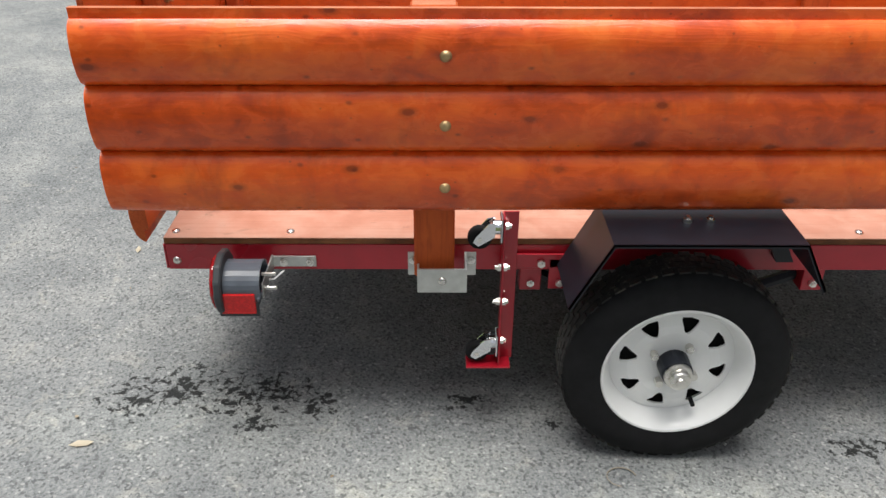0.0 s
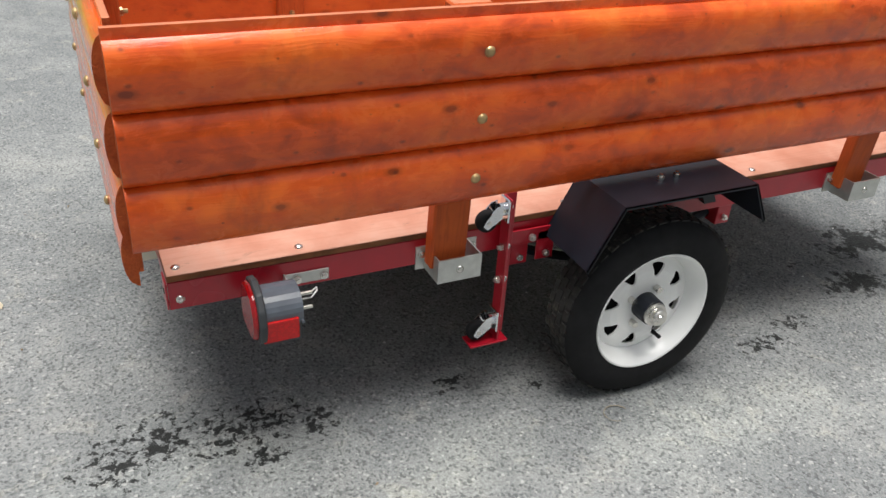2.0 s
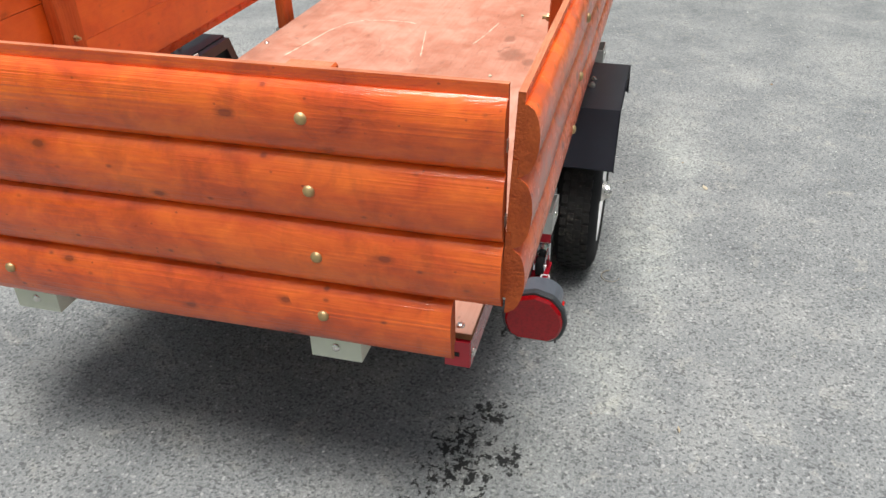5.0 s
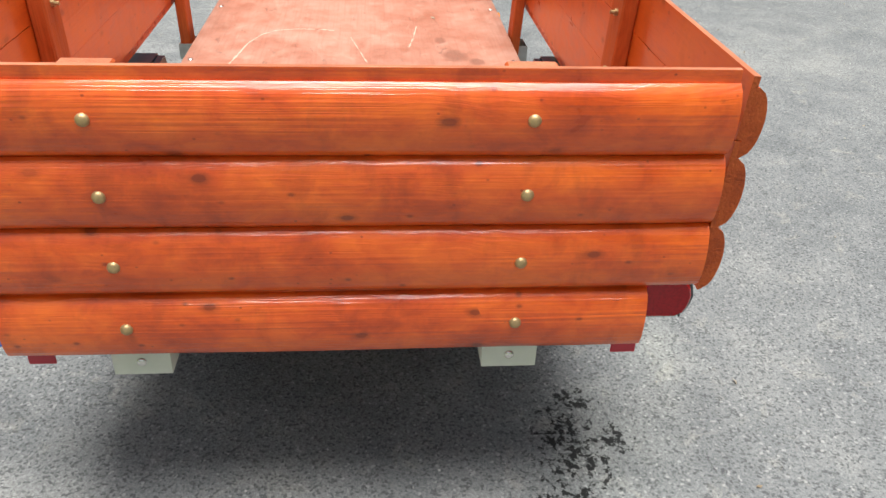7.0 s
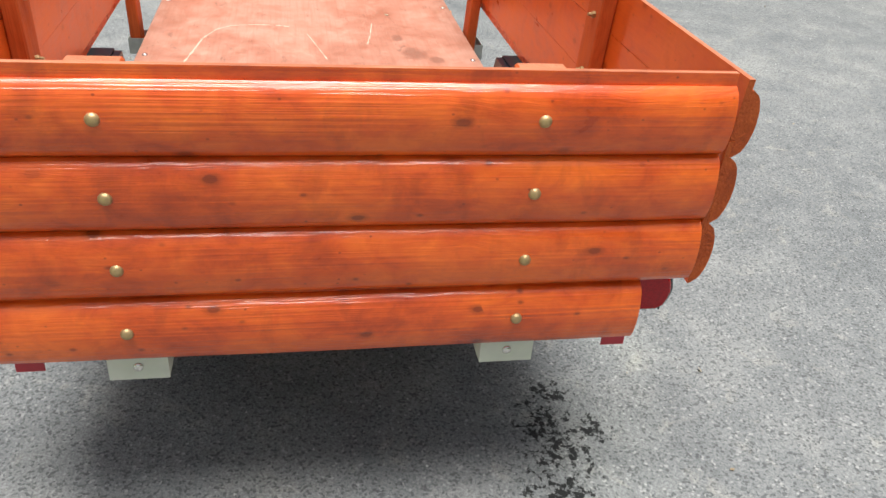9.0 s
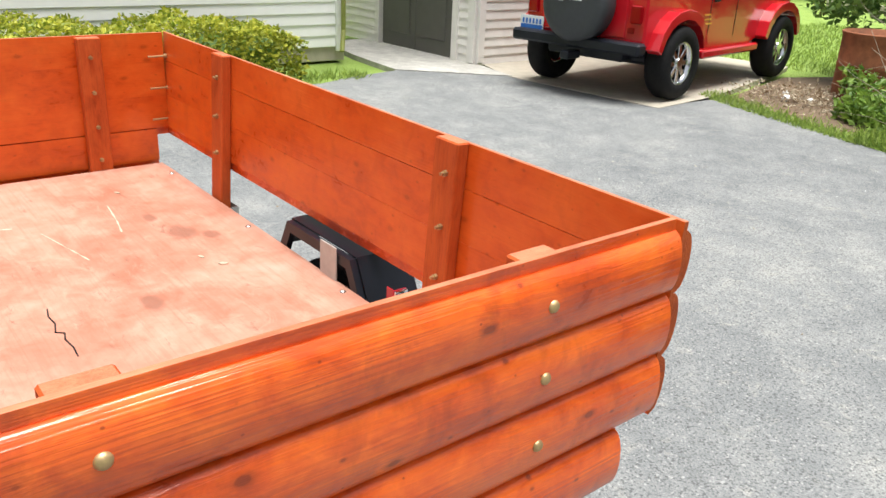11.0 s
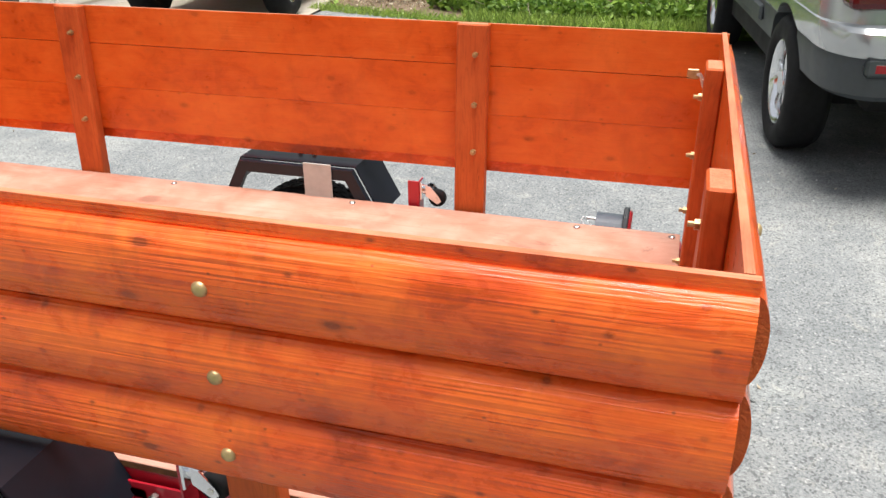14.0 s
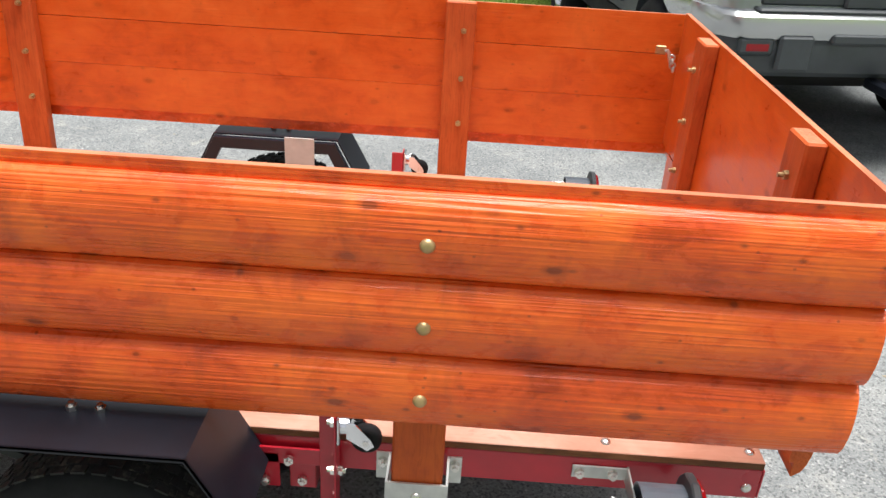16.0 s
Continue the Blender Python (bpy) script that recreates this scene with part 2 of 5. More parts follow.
def tread_material():
    m, t, b = material("dusty_tyre_tread")
    v = coords(t)
    n1 = noise_tex(t, v, 14, 6, 0.65, 0.5)
    n2 = noise_tex(t, v, 90, 4)
    put(t, b, Base_Color=ramp(t, mix(t, 0.35, n1, n2), [(0.42, (0.009, 0.009, 0.009)), (0.56, (0.020, 0.019, 0.018)), (0.70, (0.13, 0.115, 0.09))]), Roughness=0.8)
    bump(t, b, n2, 0.4, 0.003)
    return m


M_TREAD = tread_material()


def asphalt_material():
    m, t, b = material("weathered_asphalt")
    v = coords(t, shift=False)
    big = noise_tex(t, v, 0.55, 4, 0.6, 0.4)
    mid = noise_tex(t, v, 3.2, 5, 0.65)
    grit = noise_tex(t, v, 120.0, 4, 0.75)
    fine = noise_tex(t, v, 420.0, 2, 0.6)
    vo = nd(t, "ShaderNodeTexVoronoi", Scale=150.0)
    t.links.new(v, vo.inputs["Vector"])
    patch = noise_tex(t, v, 9.0, 5, 0.7, 0.8)
    c = ramp(t, mix(t, 0.55, big, mid), [(0.34, (0.138, 0.147, 0.152)), (0.50, (0.195, 0.204, 0.206)), (0.66, (0.265, 0.271, 0.263))])
    c = mix(t, ramp(t, patch, [(0.56, grey(0.0)), (0.72, grey(0.55))]), c, (0.34, 0.335, 0.30))
    c = mix(t, ramp(t, patch, [(0.28, grey(0.45)), (0.42, grey(0.0))]), c, (0.11, 0.115, 0.12))
    c = mix(t, 0.72, c, ramp(t, mix(t, 0.4, grit, fine), [(0.36, grey(0.36)), (0.49, grey(0.95)), (0.63, grey(1.62))]), "MULTIPLY")
    sv = t.nodes.new("ShaderNodeSeparateColor")
    t.links.new(vo.outputs["Color"], sv.inputs[0])
    c = mix(t, ramp(t, sv.outputs[0], [(0.93, grey(0.0)), (0.985, grey(0.5))]), c, (0.42, 0.42, 0.41))
    c = mix(t, ramp(t, sv.outputs[1], [(0.72, grey(0.0)), (0.90, grey(0.65))]), c, (0.055, 0.058, 0.062))
    # damp and oily marks: ragged clumps round the places where water dripped
    sep = t.nodes.new("ShaderNodeSeparateXYZ")
    t.links.new(v, sep.inputs[0])

    def val(op, a, bb):
        n = t.nodes.new("ShaderNodeMath")
        n.operation = op
        for i, s in enumerate((a, bb)):
            if hasattr(s, "is_linked"):
                t.links.new(s, n.inputs[i])
            else:
                n.inputs[i].default_value = s
        return n.outputs[0]

    rag = noise_tex(t, v, 34.0, 6, 0.72, 0.3)
    soft = noise_tex(t, v, 5.0, 5, 0.6, 0.6)
    total = None
    dust = None
    for x, y, rx, ry, kind in STAINS:
        dx = val("DIVIDE", val("SUBTRACT", sep.outputs[0], x), rx)
        dy = val("DIVIDE", val("SUBTRACT", sep.outputs[1], y), ry)
        d = val("SQRT", val("ADD", val("MULTIPLY", dx, dx), val("MULTIPLY", dy, dy)), 0.0)
        if kind == "dust":
            e = val("ADD", val("SUBTRACT", 1.0, d), val("MULTIPLY", val("SUBTRACT", soft, 0.5), 2.2))
            e = val("MINIMUM", val("MAXIMUM", e, 0.0), 1.0)
            dust = e if dust is None else val("MAXIMUM", dust, e)
            continue
        if kind == "drip":
            s = val("ADD", val("SUBTRACT", 1.0, d), val("MULTIPLY", val("SUBTRACT", rag, 0.545), 10.0))
            s = val("MULTIPLY", s, val("LESS_THAN", d, 1.35))
        else:
            s = val("ADD", val("SUBTRACT", 0.8, d), val("ADD", val("MULTIPLY", val("SUBTRACT", soft, 0.5), 3.5), val("MULTIPLY", val("SUBTRACT", rag, 0.5), 3.0)))
            s = val("MULTIPLY", s, val("LESS_THAN", d, 1.9))
            s = val("MULTIPLY", s, 0.6)
        s = val("MINIMUM", val("MAXIMUM", s, 0.0), 1.0)
        total = s if total is None else val("MAXIMUM", total, s)
    c = mix(t, ramp(t, dust, [(0.0, grey(0.0)), (0.8, grey(0.5))]), c, mix(t, 1.0, c, (1.55, 1.56, 1.48), "MULTIPLY"))
    c = mix(t, ramp(t, total, [(0.10, grey(0.0)), (0.36, grey(0.98))]), c, (0.012, 0.013, 0.013))
    put(t, b, Base_Color=c, Specular_IOR_Level=0.22,
        Roughness=ramp(t, total, [(0.2, grey(0.88)), (0.6, grey(0.55))]))
    bump(t, b, mix(t, 0.5, grit, vo.outputs["Distance"]), 0.7, 0.004)
    return m


STAINS = [(-0.70, 1.80, 0.10, 0.08, "drip"), (-0.60, 1.84, 0.11, 0.085, "drip"), (-0.46, 1.81, 0.11, 0.085, "drip"), (-0.36, 1.825, 0.10, 0.07, "drip"),
          (-0.39, 1.71, 0.05, 0.05, "drip"), (-0.24, 1.785, 0.055, 0.06, "drip"), (0.13, 1.80, 0.045, 0.040, "drip"), (0.36, 1.72, 0.022, 0.022, "drip"),
          (1.13, 1.645, 0.10, 0.045, "drip"), (1.30, 1.70, 0.07, 0.04, "drip"),
          (2.02, 2.02, 0.42, 0.16, "damp"), (1.72, 1.80, 0.20, 0.11, "damp"), (2.45, 2.08, 0.3, 0.12, "damp"),
          (-0.50, 1.74, 0.48, 0.24, "dust"), (0.75, 1.42, 0.6, 0.2, "dust"), (0.05, 1.52, 0.5, 0.16, "dust"), (1.6, 1.35, 0.5, 0.2, "dust"), (0.31, -2.80, 0.24, 0.24, "damp"), (0.26, -2.2, 0.12, 0.08, "damp")]
M_ASPHALT = asphalt_material()


def lawn_material():
    m, t, b = material("lawn_and_soil")
    v = coords(t, shift=False)
    n = noise_tex(t, v, 1.6, 6, 0.65)
    f = noise_tex(t, v, 60, 4, 0.7)
    c = ramp(t, mix(t, 0.5, n, f), [(0.3, (0.12, 0.19, 0.03)), (0.5, (0.22, 0.33, 0.06)), (0.7, (0.32, 0.42, 0.11))])
    put(t, b, Base_Color=c, Roughness=0.9)
    bump(t, b, f, 0.8, 0.02)
    return m


M_LAWN = lawn_material()
M_SOIL = plain("brown_soil", (0.13, 0.09, 0.055), 0.95, 0, 0.5, 12, 0.8)
M_CONC = plain("pale_concrete", (0.42, 0.38, 0.31), 0.85, 0, 0.22, 9, 0.3)
M_GRAVEL = plain("pale_gravel", (0.40, 0.39, 0.36), 0.9, 0, 0.4, 60, 0.8)
M_SIDING = plain("white_lap_siding", (0.86, 0.86, 0.85), 0.45, 0, 0.04, 5, 0.05)
M_GSIDING = plain("weathered_cream_siding", (0.76, 0.74, 0.70), 0.6, 0, 0.1, 6, 0.15)
M_GDOOR = plain("dark_grey_door_paint", (0.085, 0.082, 0.072), 0.5, 0, 0.14, 6, 0.1)
M_GLASS = plain("dark_window_glass", (0.02, 0.024, 0.026), 0.05, 0, 0.2, 3)
M_WINWOOD = plain("brown_window_frame", (0.35, 0.18, 0.09), 0.5, 0, 0.2, 20)
M_RUST = plain("rusted_steel", (0.24, 0.085, 0.038), 0.75, 0.1, 0.6, 11, 0.5)
M_JRED = plain("red_car_paint", (0.52, 0.008, 0.016), 0.2, 0, 0.06, 4, 0.0, 0.8)
M_JGREY = plain("grey_hardtop_shell", (0.115, 0.125, 0.145), 0.55, 0, 0.12, 14, 0.12)
M_SILVER = plain("silver_car_paint", (0.46, 0.48, 0.49), 0.24, 0.6, 0.06, 5, 0.0, 0.8)
M_CLAD = plain("dark_grey_plastic_cladding", (0.048, 0.056, 0.062), 0.5, 0, 0.15, 30, 0.08)
M_CHROME = plain("chrome", (0.75, 0.76, 0.78), 0.15, 1.0, 0.1, 20)
M_VINYL = plain("black_vinyl_cover", (0.036, 0.040, 0.045), 0.55, 0, 0.2, 20, 0.1)
M_PLATE = plain("white_plate", (0.75, 0.77, 0.78), 0.4, 0, 0.05, 20)
M_BLUE = plain("blue_print", (0.03, 0.16, 0.55), 0.4, 0, 0.1, 20)
M_BLACK = plain("black_print", (0.01, 0.01, 0.01), 0.5, 0, 0.1, 20)
M_YELLOW = plain("orange_painted_post", (0.75, 0.33, 0.05), 0.5, 0, 0.12, 20)
M_BARK = plain("brown_bark", (0.13, 0.095, 0.065), 0.9, 0, 0.45, 25, 0.6)
M_TWIG = plain("grey_dead_twigs", (0.30, 0.255, 0.19), 0.9, 0, 0.35, 30, 0.3)


def leaf_material(name, dark, light):
    m, t, b = material(name)
    g = t.nodes.new("ShaderNodeNewGeometry")
    c = ramp(t, g.outputs["Random Per Island"], [(0.0, dark), (1.0, light)])
    put(t, b, Base_Color=c, Roughness=0.55, Transmission_Weight=0.0, Subsurface_Weight=0.0)
    tr = nd(t, "ShaderNodeBsdfTranslucent")
    t.links.new(c, tr.inputs[0])
    ms = t.nodes.new("ShaderNodeMixShader")
    ms.inputs[0].default_value = 0.35
    t.links.new(b.outputs[0], ms.inputs[1])
    t.links.new(tr.outputs[0], ms.inputs[2])
    t.links.new(ms.outputs[0], t.nodes["Material Output"].inputs[0])
    return m


M_HEDGE = leaf_material("yellow_green_leaves", (0.16, 0.24, 0.02), (0.62, 0.60, 0.07))
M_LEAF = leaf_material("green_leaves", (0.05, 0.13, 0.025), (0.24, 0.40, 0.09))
M_WEED = leaf_material("weed_leaves", (0.08, 0.17, 0.025), (0.28, 0.42, 0.07))
M_GRASS = leaf_material("grass_blades", (0.14, 0.23, 0.04), (0.42, 0.54, 0.12))
M_LITTER = leaf_material("dry_leaf_litter", (0.22, 0.14, 0.07), (0.62, 0.55, 0.42))
M_STONE = leaf_material("small_pale_stones", (0.25, 0.25, 0.25), (0.62, 0.62, 0.60))


# ---------------------------------------------------------------- mesh helpers
def part(name, bm, mat, parent=None, label="", m=None, smooth=False):
    """Links a bmesh as one mesh object under a thing or a part."""
    me = bpy.data.meshes.new(name)
    bmesh.ops.recalc_face_normals(bm, faces=bm.faces)
    for f in bm.faces:
        f.smooth = smooth
    bm.to_mesh(me)
    bm.free()
    for mm in (mat if isinstance(mat, (list, tuple)) else [mat]):
        me.materials.append(mm)
    return piece(name, me, parent, label, m)


def piece(name, me, parent=None, label="", m=None):
    ob = new(name, me)
    if parent is not None:
        ob.parent = parent
    if m is not None:
        ob.matrix_basis = m
    if label:
        ob["label"] = label
    return ob


def thing(name, label, category, m=None, group="", kind=""):
    ob = new(name)
    ob.empty_display_size = 0.1
    if m is not None:
        ob.matrix_basis = m
    return tagged(ob, label, category, group, kind)


def box(size, centre=(0, 0, 0), bevel=0.0, bm=None, rot=None, seg=1):
    bm2 = bmesh.new()
    bmesh.ops.create_cube(bm2, size=1)
    bmesh.ops.scale(bm2, vec=size, verts=bm2.verts)
    if bevel:
        bmesh.ops.bevel(bm2, geom=bm2.edges[:], offset=bevel, segments=seg, affect="EDGES", profile=0.5)
    if rot is not None:
        bmesh.ops.transform(bm2, matrix=rot, verts=bm2.verts)
    bmesh.ops.translate(bm2, vec=centre, verts=bm2.verts)
    return join(bm, bm2)


def join(bm, bm2):
    if bm is None:
        return bm2
    me = bpy.data.meshes.new("tmp")
    bm2.to_mesh(me)
    bm2.free()
    bm.from_mesh(me)
    bpy.data.meshes.remove(me)
    return bm


def cyl(r, depth, centre=(0, 0, 0), axis="Z", r2=None, seg=20, bevel=0.0, bm=None):
    bm2 = bmesh.new()
    bmesh.ops.create_cone(bm2, cap_ends=True, segments=seg, radius1=r, radius2=r if r2 is None else r2, depth=depth)
    if bevel:
        es = [e for e in bm2.edges if abs(e.verts[0].co.z - e.verts[1].co.z) < 1e-6]
        bmesh.ops.bevel(bm2, geom=es, offset=bevel, segments=2, affect="EDGES", profile=0.5)
    if axis == "X":
        bmesh.ops.rotate(bm2, matrix=Matrix.Rotation(math.pi / 2, 3, "Y"), verts=bm2.verts)
    if axis == "Y":
        bmesh.ops.rotate(bm2, matrix=Matrix.Rotation(math.pi / 2, 3, "X"), verts=bm2.verts)
    bmesh.ops.translate(bm2, vec=centre, verts=bm2.verts)
    return join(bm, bm2)


def lathe(profile, seg=40, axis="Y", closed=False, bm=None):
    """Turns (radius, along) round the axis."""
    bm2 = bmesh.new()
    rings = []
    for i in range(seg):
        a = 2 * math.pi * i / seg
        ring = []
        for r, h in profile:
            p = (r * math.cos(a), h, r * math.sin(a)) if axis == "Y" else (r * math.cos(a), r * math.sin(a), h)
            ring.append(bm2.verts.new(p))
        rings.append(ring)
    n = len(profile)
    for i in range(seg):
        a, b = rings[i], rings[(i + 1) % seg]
        for j in range(n if closed else n - 1):
            k = (j + 1) % n
            bm2.faces.new((a[j], a[k], b[k], b[j]))
    bmesh.ops.remove_doubles(bm2, verts=bm2.verts, dist=1e-5)
    return join(bm, bm2)


def prism(outline, depth, axis="Y", bevel=0.0, bm=None, centre=(0, 0, 0)):
    """Extrudes an outline (u, v): for axis Y it lies in x and z, for X in y and z, for Z in x and y."""
    bm2 = bmesh.new()

    def at(u, v, d):
        return {"Y": (u, d, v), "X": (d, u, v), "Z": (u, v, d)}[axis]
    a = [bm2.verts.new(at(u, v, -depth / 2)) for u, v in outline]
    b = [bm2.verts.new(at(u, v, depth / 2)) for u, v in outline]
    bm2.faces.new(a)
    bm2.faces.new(b[::-1])
    n = len(outline)
    for i in range(n):
        bm2.faces.new((a[i], b[i], b[(i + 1) % n], a[(i + 1) % n]))
    if bevel:
        bmesh.ops.bevel(bm2, geom=bm2.edges[:], offset=bevel, segments=1, affect="EDGES", profile=0.5)
    bmesh.ops.translate(bm2, vec=centre, verts=bm2.verts)
    return join(bm, bm2)


def tube(points, radius, seg=6, bm=None, taper=1.0):
    """A round bar along points."""
    bm2 = bmesh.new()
    pts = [Vector(p) for p in points]
    rings = []
    for i, p in enumerate(pts):
        d = (pts[min(i + 1, len(pts) - 1)] - pts[max(i - 1, 0)]).normalized()
        u = d.orthogonal().normalized() if not rings else (last_u - d * last_u.dot(d)).normalized()
        last_u = u
        w = d.cross(u)
        r = radius * (1 + (taper - 1) * i / max(1, len(pts) - 1))
        rings.append([bm2.verts.new(p + r * (u * math.cos(2 * math.pi * k / seg) + w * math.sin(2 * math.pi * k / seg))) for k in range(seg)])
    for a, b in zip(rings, rings[1:]):
        for k in range(seg):
            bm2.faces.new((a[k], a[(k + 1) % seg], b[(k + 1) % seg], b[k]))
    bm2.faces.new(rings[0][::-1])
    bm2.faces.new(rings[-1])
    return join(bm, bm2)


def cut(ob, cutter_bm):
    """Takes the cutter's solid out of a mesh object."""
    me = bpy.data.meshes.new("cutter")
    bmesh.ops.recalc_face_normals(cutter_bm, faces=cutter_bm.faces)
    cutter_bm.to_mesh(me)
    cutter_bm.free()
    c = bpy.data.objects.new("cutter", me)
    scene.collection.objects.link(c)
    c.matrix_world = ob.matrix_world if ob.parent is None else Matrix.Identity(4)
    keep, keep_m = ob.parent, ob.matrix_basis.copy()
    ob.parent = None
    ob.matrix_basis = Matrix.Identity(4)
    c.matrix_world = Matrix.Identity(4)
    mod = ob.modifiers.new("cut", "BOOLEAN")
    mod.operation, mod.solver, mod.object = "DIFFERENCE", "EXACT", c
    bpy.context.view_layer.update()
    res = bpy.data.meshes.new_from_object(ob.evaluated_get(bpy.context.evaluated_depsgraph_get()))
    ob.modifiers.clear()
    ob.data = res
    ob.parent = keep
    ob.matrix_basis = keep_m
    bpy.data.objects.remove(c)
    return ob


def scatter(name, parent, mat, n, place, size, seed=1, narrow=0.5, label="", kind="", up=0.0):
    """Many small leaves as one mesh: place(rng) gives a point; each leaf is a folded diamond."""
    rng = np.random.default_rng(seed)
    verts, faces = [], []
    for i in range(n):
        p = np.array(place(rng))
        d = rng.normal(size=3)
        d[2] = d[2] * 0.6 + up
        d /= np.linalg.norm(d)
        s = np.cross(d, rng.normal(size=3))
        s /= np.linalg.norm(s)
        nrm = np.cross(d, s)
        L = size * rng.uniform(0.6, 1.3)
        W = L * narrow
        k = len(verts)
        verts += [p, p + d * L * 0.45 + s * W * 0.5 + nrm * L * 0.08, p + d * L, p + d * L * 0.45 - s * W * 0.5 + nrm * L * 0.08]
        faces += [(k, k + 1, k + 2), (k, k + 2, k + 3)]
    me = bpy.data.meshes.new(name)
    me.from_pydata([tuple(v) for v in verts], [], faces)
    me.materials.append(mat)
    ob = piece(name, me, parent, label)
    if kind:
        tagged(ob, kind=kind)
    return ob


# ---------------------------------------------------------------- the setting
def sheet(name, outline, mat, z, thick, label, category, step=None):
    bm = bmesh.new()
    top = [bm.verts.new((x, y, z)) for x, y in outline]
    low = [bm.verts.new((x, y, z - thick)) for x, y in outline]
    bm.faces.new(top)
    n = len(outline)
    for i in range(n):
        bm.faces.new((top[i], low[i], low[(i + 1) % n], top[(i + 1) % n]))
    bmesh.ops.triangulate(bm, faces=bm.faces[:])
    ob = part(name, bm, mat)
    return tagged(ob, label, category, kind="structure")


def build_ground():
    bm = bmesh.new()
    bmesh.ops.create_grid(bm, x_segments=60, y_segments=60, size=1)
    for v in bm.verts:
        x, y = v.co.x, v.co.y
        v.co.x = 400 * x * abs(x) ** 1.5 + 2 * x
        v.co.y = 400 * y * abs(y) ** 1.5 + 2 * y
        v.co.z = -0.05 + 0.02 * noise.noise(Vector((v.co.x * 0.4, v.co.y * 0.4, 0)))
    tagged(part("ground", bm, M_LAWN, smooth=True), "short green lawn reaching to the horizon", "ground", kind="structure")
    rng = random.Random(4)
    south = [(-9, -3.5), (-3, -3.45), (-1.6, -3.48), (-0.55, -3.52), (0.3, -3.66), (0.95, -3.74), (1.8, -4.0), (2.6, -4.3), (3.2, -4.6)]
    edge = []
    for (x0, y0), (x1, y1) in zip(south, south[1:]):
        for k in range(6):
            f = k / 6
            edge.append((x0 + (x1 - x0) * f, y0 + (y1 - y0) * f + rng.uniform(-0.03, 0.03)))
    outline = edge + [(3.28, -4.58), (3.31, -3.60), (5.2, -3.41), (5.9, -3.42), (6.1, -2.5), (5.95, -1.8), (5.75, -1.3), (5.72, -0.6), (5.76, 0.6), (5.8, 3.2),
                      (4.0, 7.1), (-0.6, 7.0), (-1.1, 6.85), (-1.5, 6.68), (-1.8, 6.62), (-2.1, 6.48), (-2.6, 6.32), (-4, 6.0), (-9, 5.5)]
    sheet("driveway", outline, M_ASPHALT, 0.0, 0.12, "old grey asphalt driveway with damp drip marks", "driveway")
    slab = [(3.26, -3.52), (3.36, -4.6), (3.9, -6.65), (4.15, -7.4), (5.98, -7.2), (5.98, -3.66), (5.2, -3.38)]
    sheet("parking_slab", slab, M_CONC, 0.006, 0.12, "pale worn concrete parking slab under the red off-road car", "slab")
    apron = [(5.2, -3.42), (5.98, -3.58), (8.4, -3.58), (8.4, -2.9), (7.2, -2.6), (6.1, -2.45)]
    sheet("gravel_apron", apron, M_GRAVEL, 0.012, 0.1, "pale gravel apron before the garage doors", "gravel")
    bed = [(1.6, -4.15), (3.3, -4.75), (3.75, -6.6), (3.0, -8.5), (-4, -8), (-4, -4.0), (-0.4, -3.95), (0.8, -4.12)]
    sheet("soil_bed", bed, M_SOIL, -0.012, 0.05, "brown soil under weeds and brush", "soil")

    def on_drive(r):
        return (r.uniform(-4, 5.2), r.uniform(-3.4, 5.5), 0.003)
    scatter("leaf_litter", None, M_LITTER, 130, on_drive, 0.018, 11, 0.5)
    tagged(bpy.data.objects["leaf_litter"], "tiny dry leaf scraps strewn on the asphalt", "leaf litter", kind="stuff")
    bm = bmesh.new()
    r = np.random.default_rng(5)
    me = bpy.data.meshes.new("stone_chips")
    vs, fs = [], []
    base = [(1, 0, 0), (-0.5, 0.87, 0), (-0.5, -0.87, 0), (0, 0, 0.9), (0, 0, -0.5)]
    tri = [(0, 1, 3), (1, 2, 3), (2, 0, 3), (1, 0, 4), (2, 1, 4), (0, 2, 4)]
    for i in range(1500):
        x, y = r.uniform(-4, 5), r.uniform(-3.4, 5.4)
        s = r.uniform(0.002, 0.0055) * (2.0 if r.uniform() < 0.05 else 1)
        a = r.uniform(0, 6.28)
        k = len(vs)
        for bx, by, bz in base:
            vs.append((x + s * (bx * math.cos(a) - by * math.sin(a)), y + s * (bx * math.sin(a) + by * math.cos(a)), s * 0.4 + s * bz))
        fs += [tuple(k + j for j in f) for f in tri]
    bm.free()
    me.from_pydata(vs, [], fs)
    me.materials.append(M_STONE)
    tagged(piece("stone_chips", me), "loose pale stone chips on the asphalt", "stones", kind="stuff")


def fallen_leaf(x, y, turn, size, mat, label):
    bm = bmesh.new()
    pts = [(-1, 0, 0.02), (-0.3, 0.38, 0.10), (0.5, 0.30, 0.06), (1, 0, 0.14), (0.5, -0.3, 0.05), (-0.3, -0.36, 0.12)]
    mid = bm.verts.new((0, 0, 0.02))
    ring = [bm.verts.new(p) for p in pts]
    for i in range(6):
        bm.faces.new((mid, ring[i], ring[(i + 1) % 6]))
    bmesh.ops.scale(bm, vec=(size,) * 3, verts=bm.verts)
    tagged(part("fallen_leaf", bm, mat, m=pose(x, y, 0.002, 0, 0, turn)), label, "leaf")


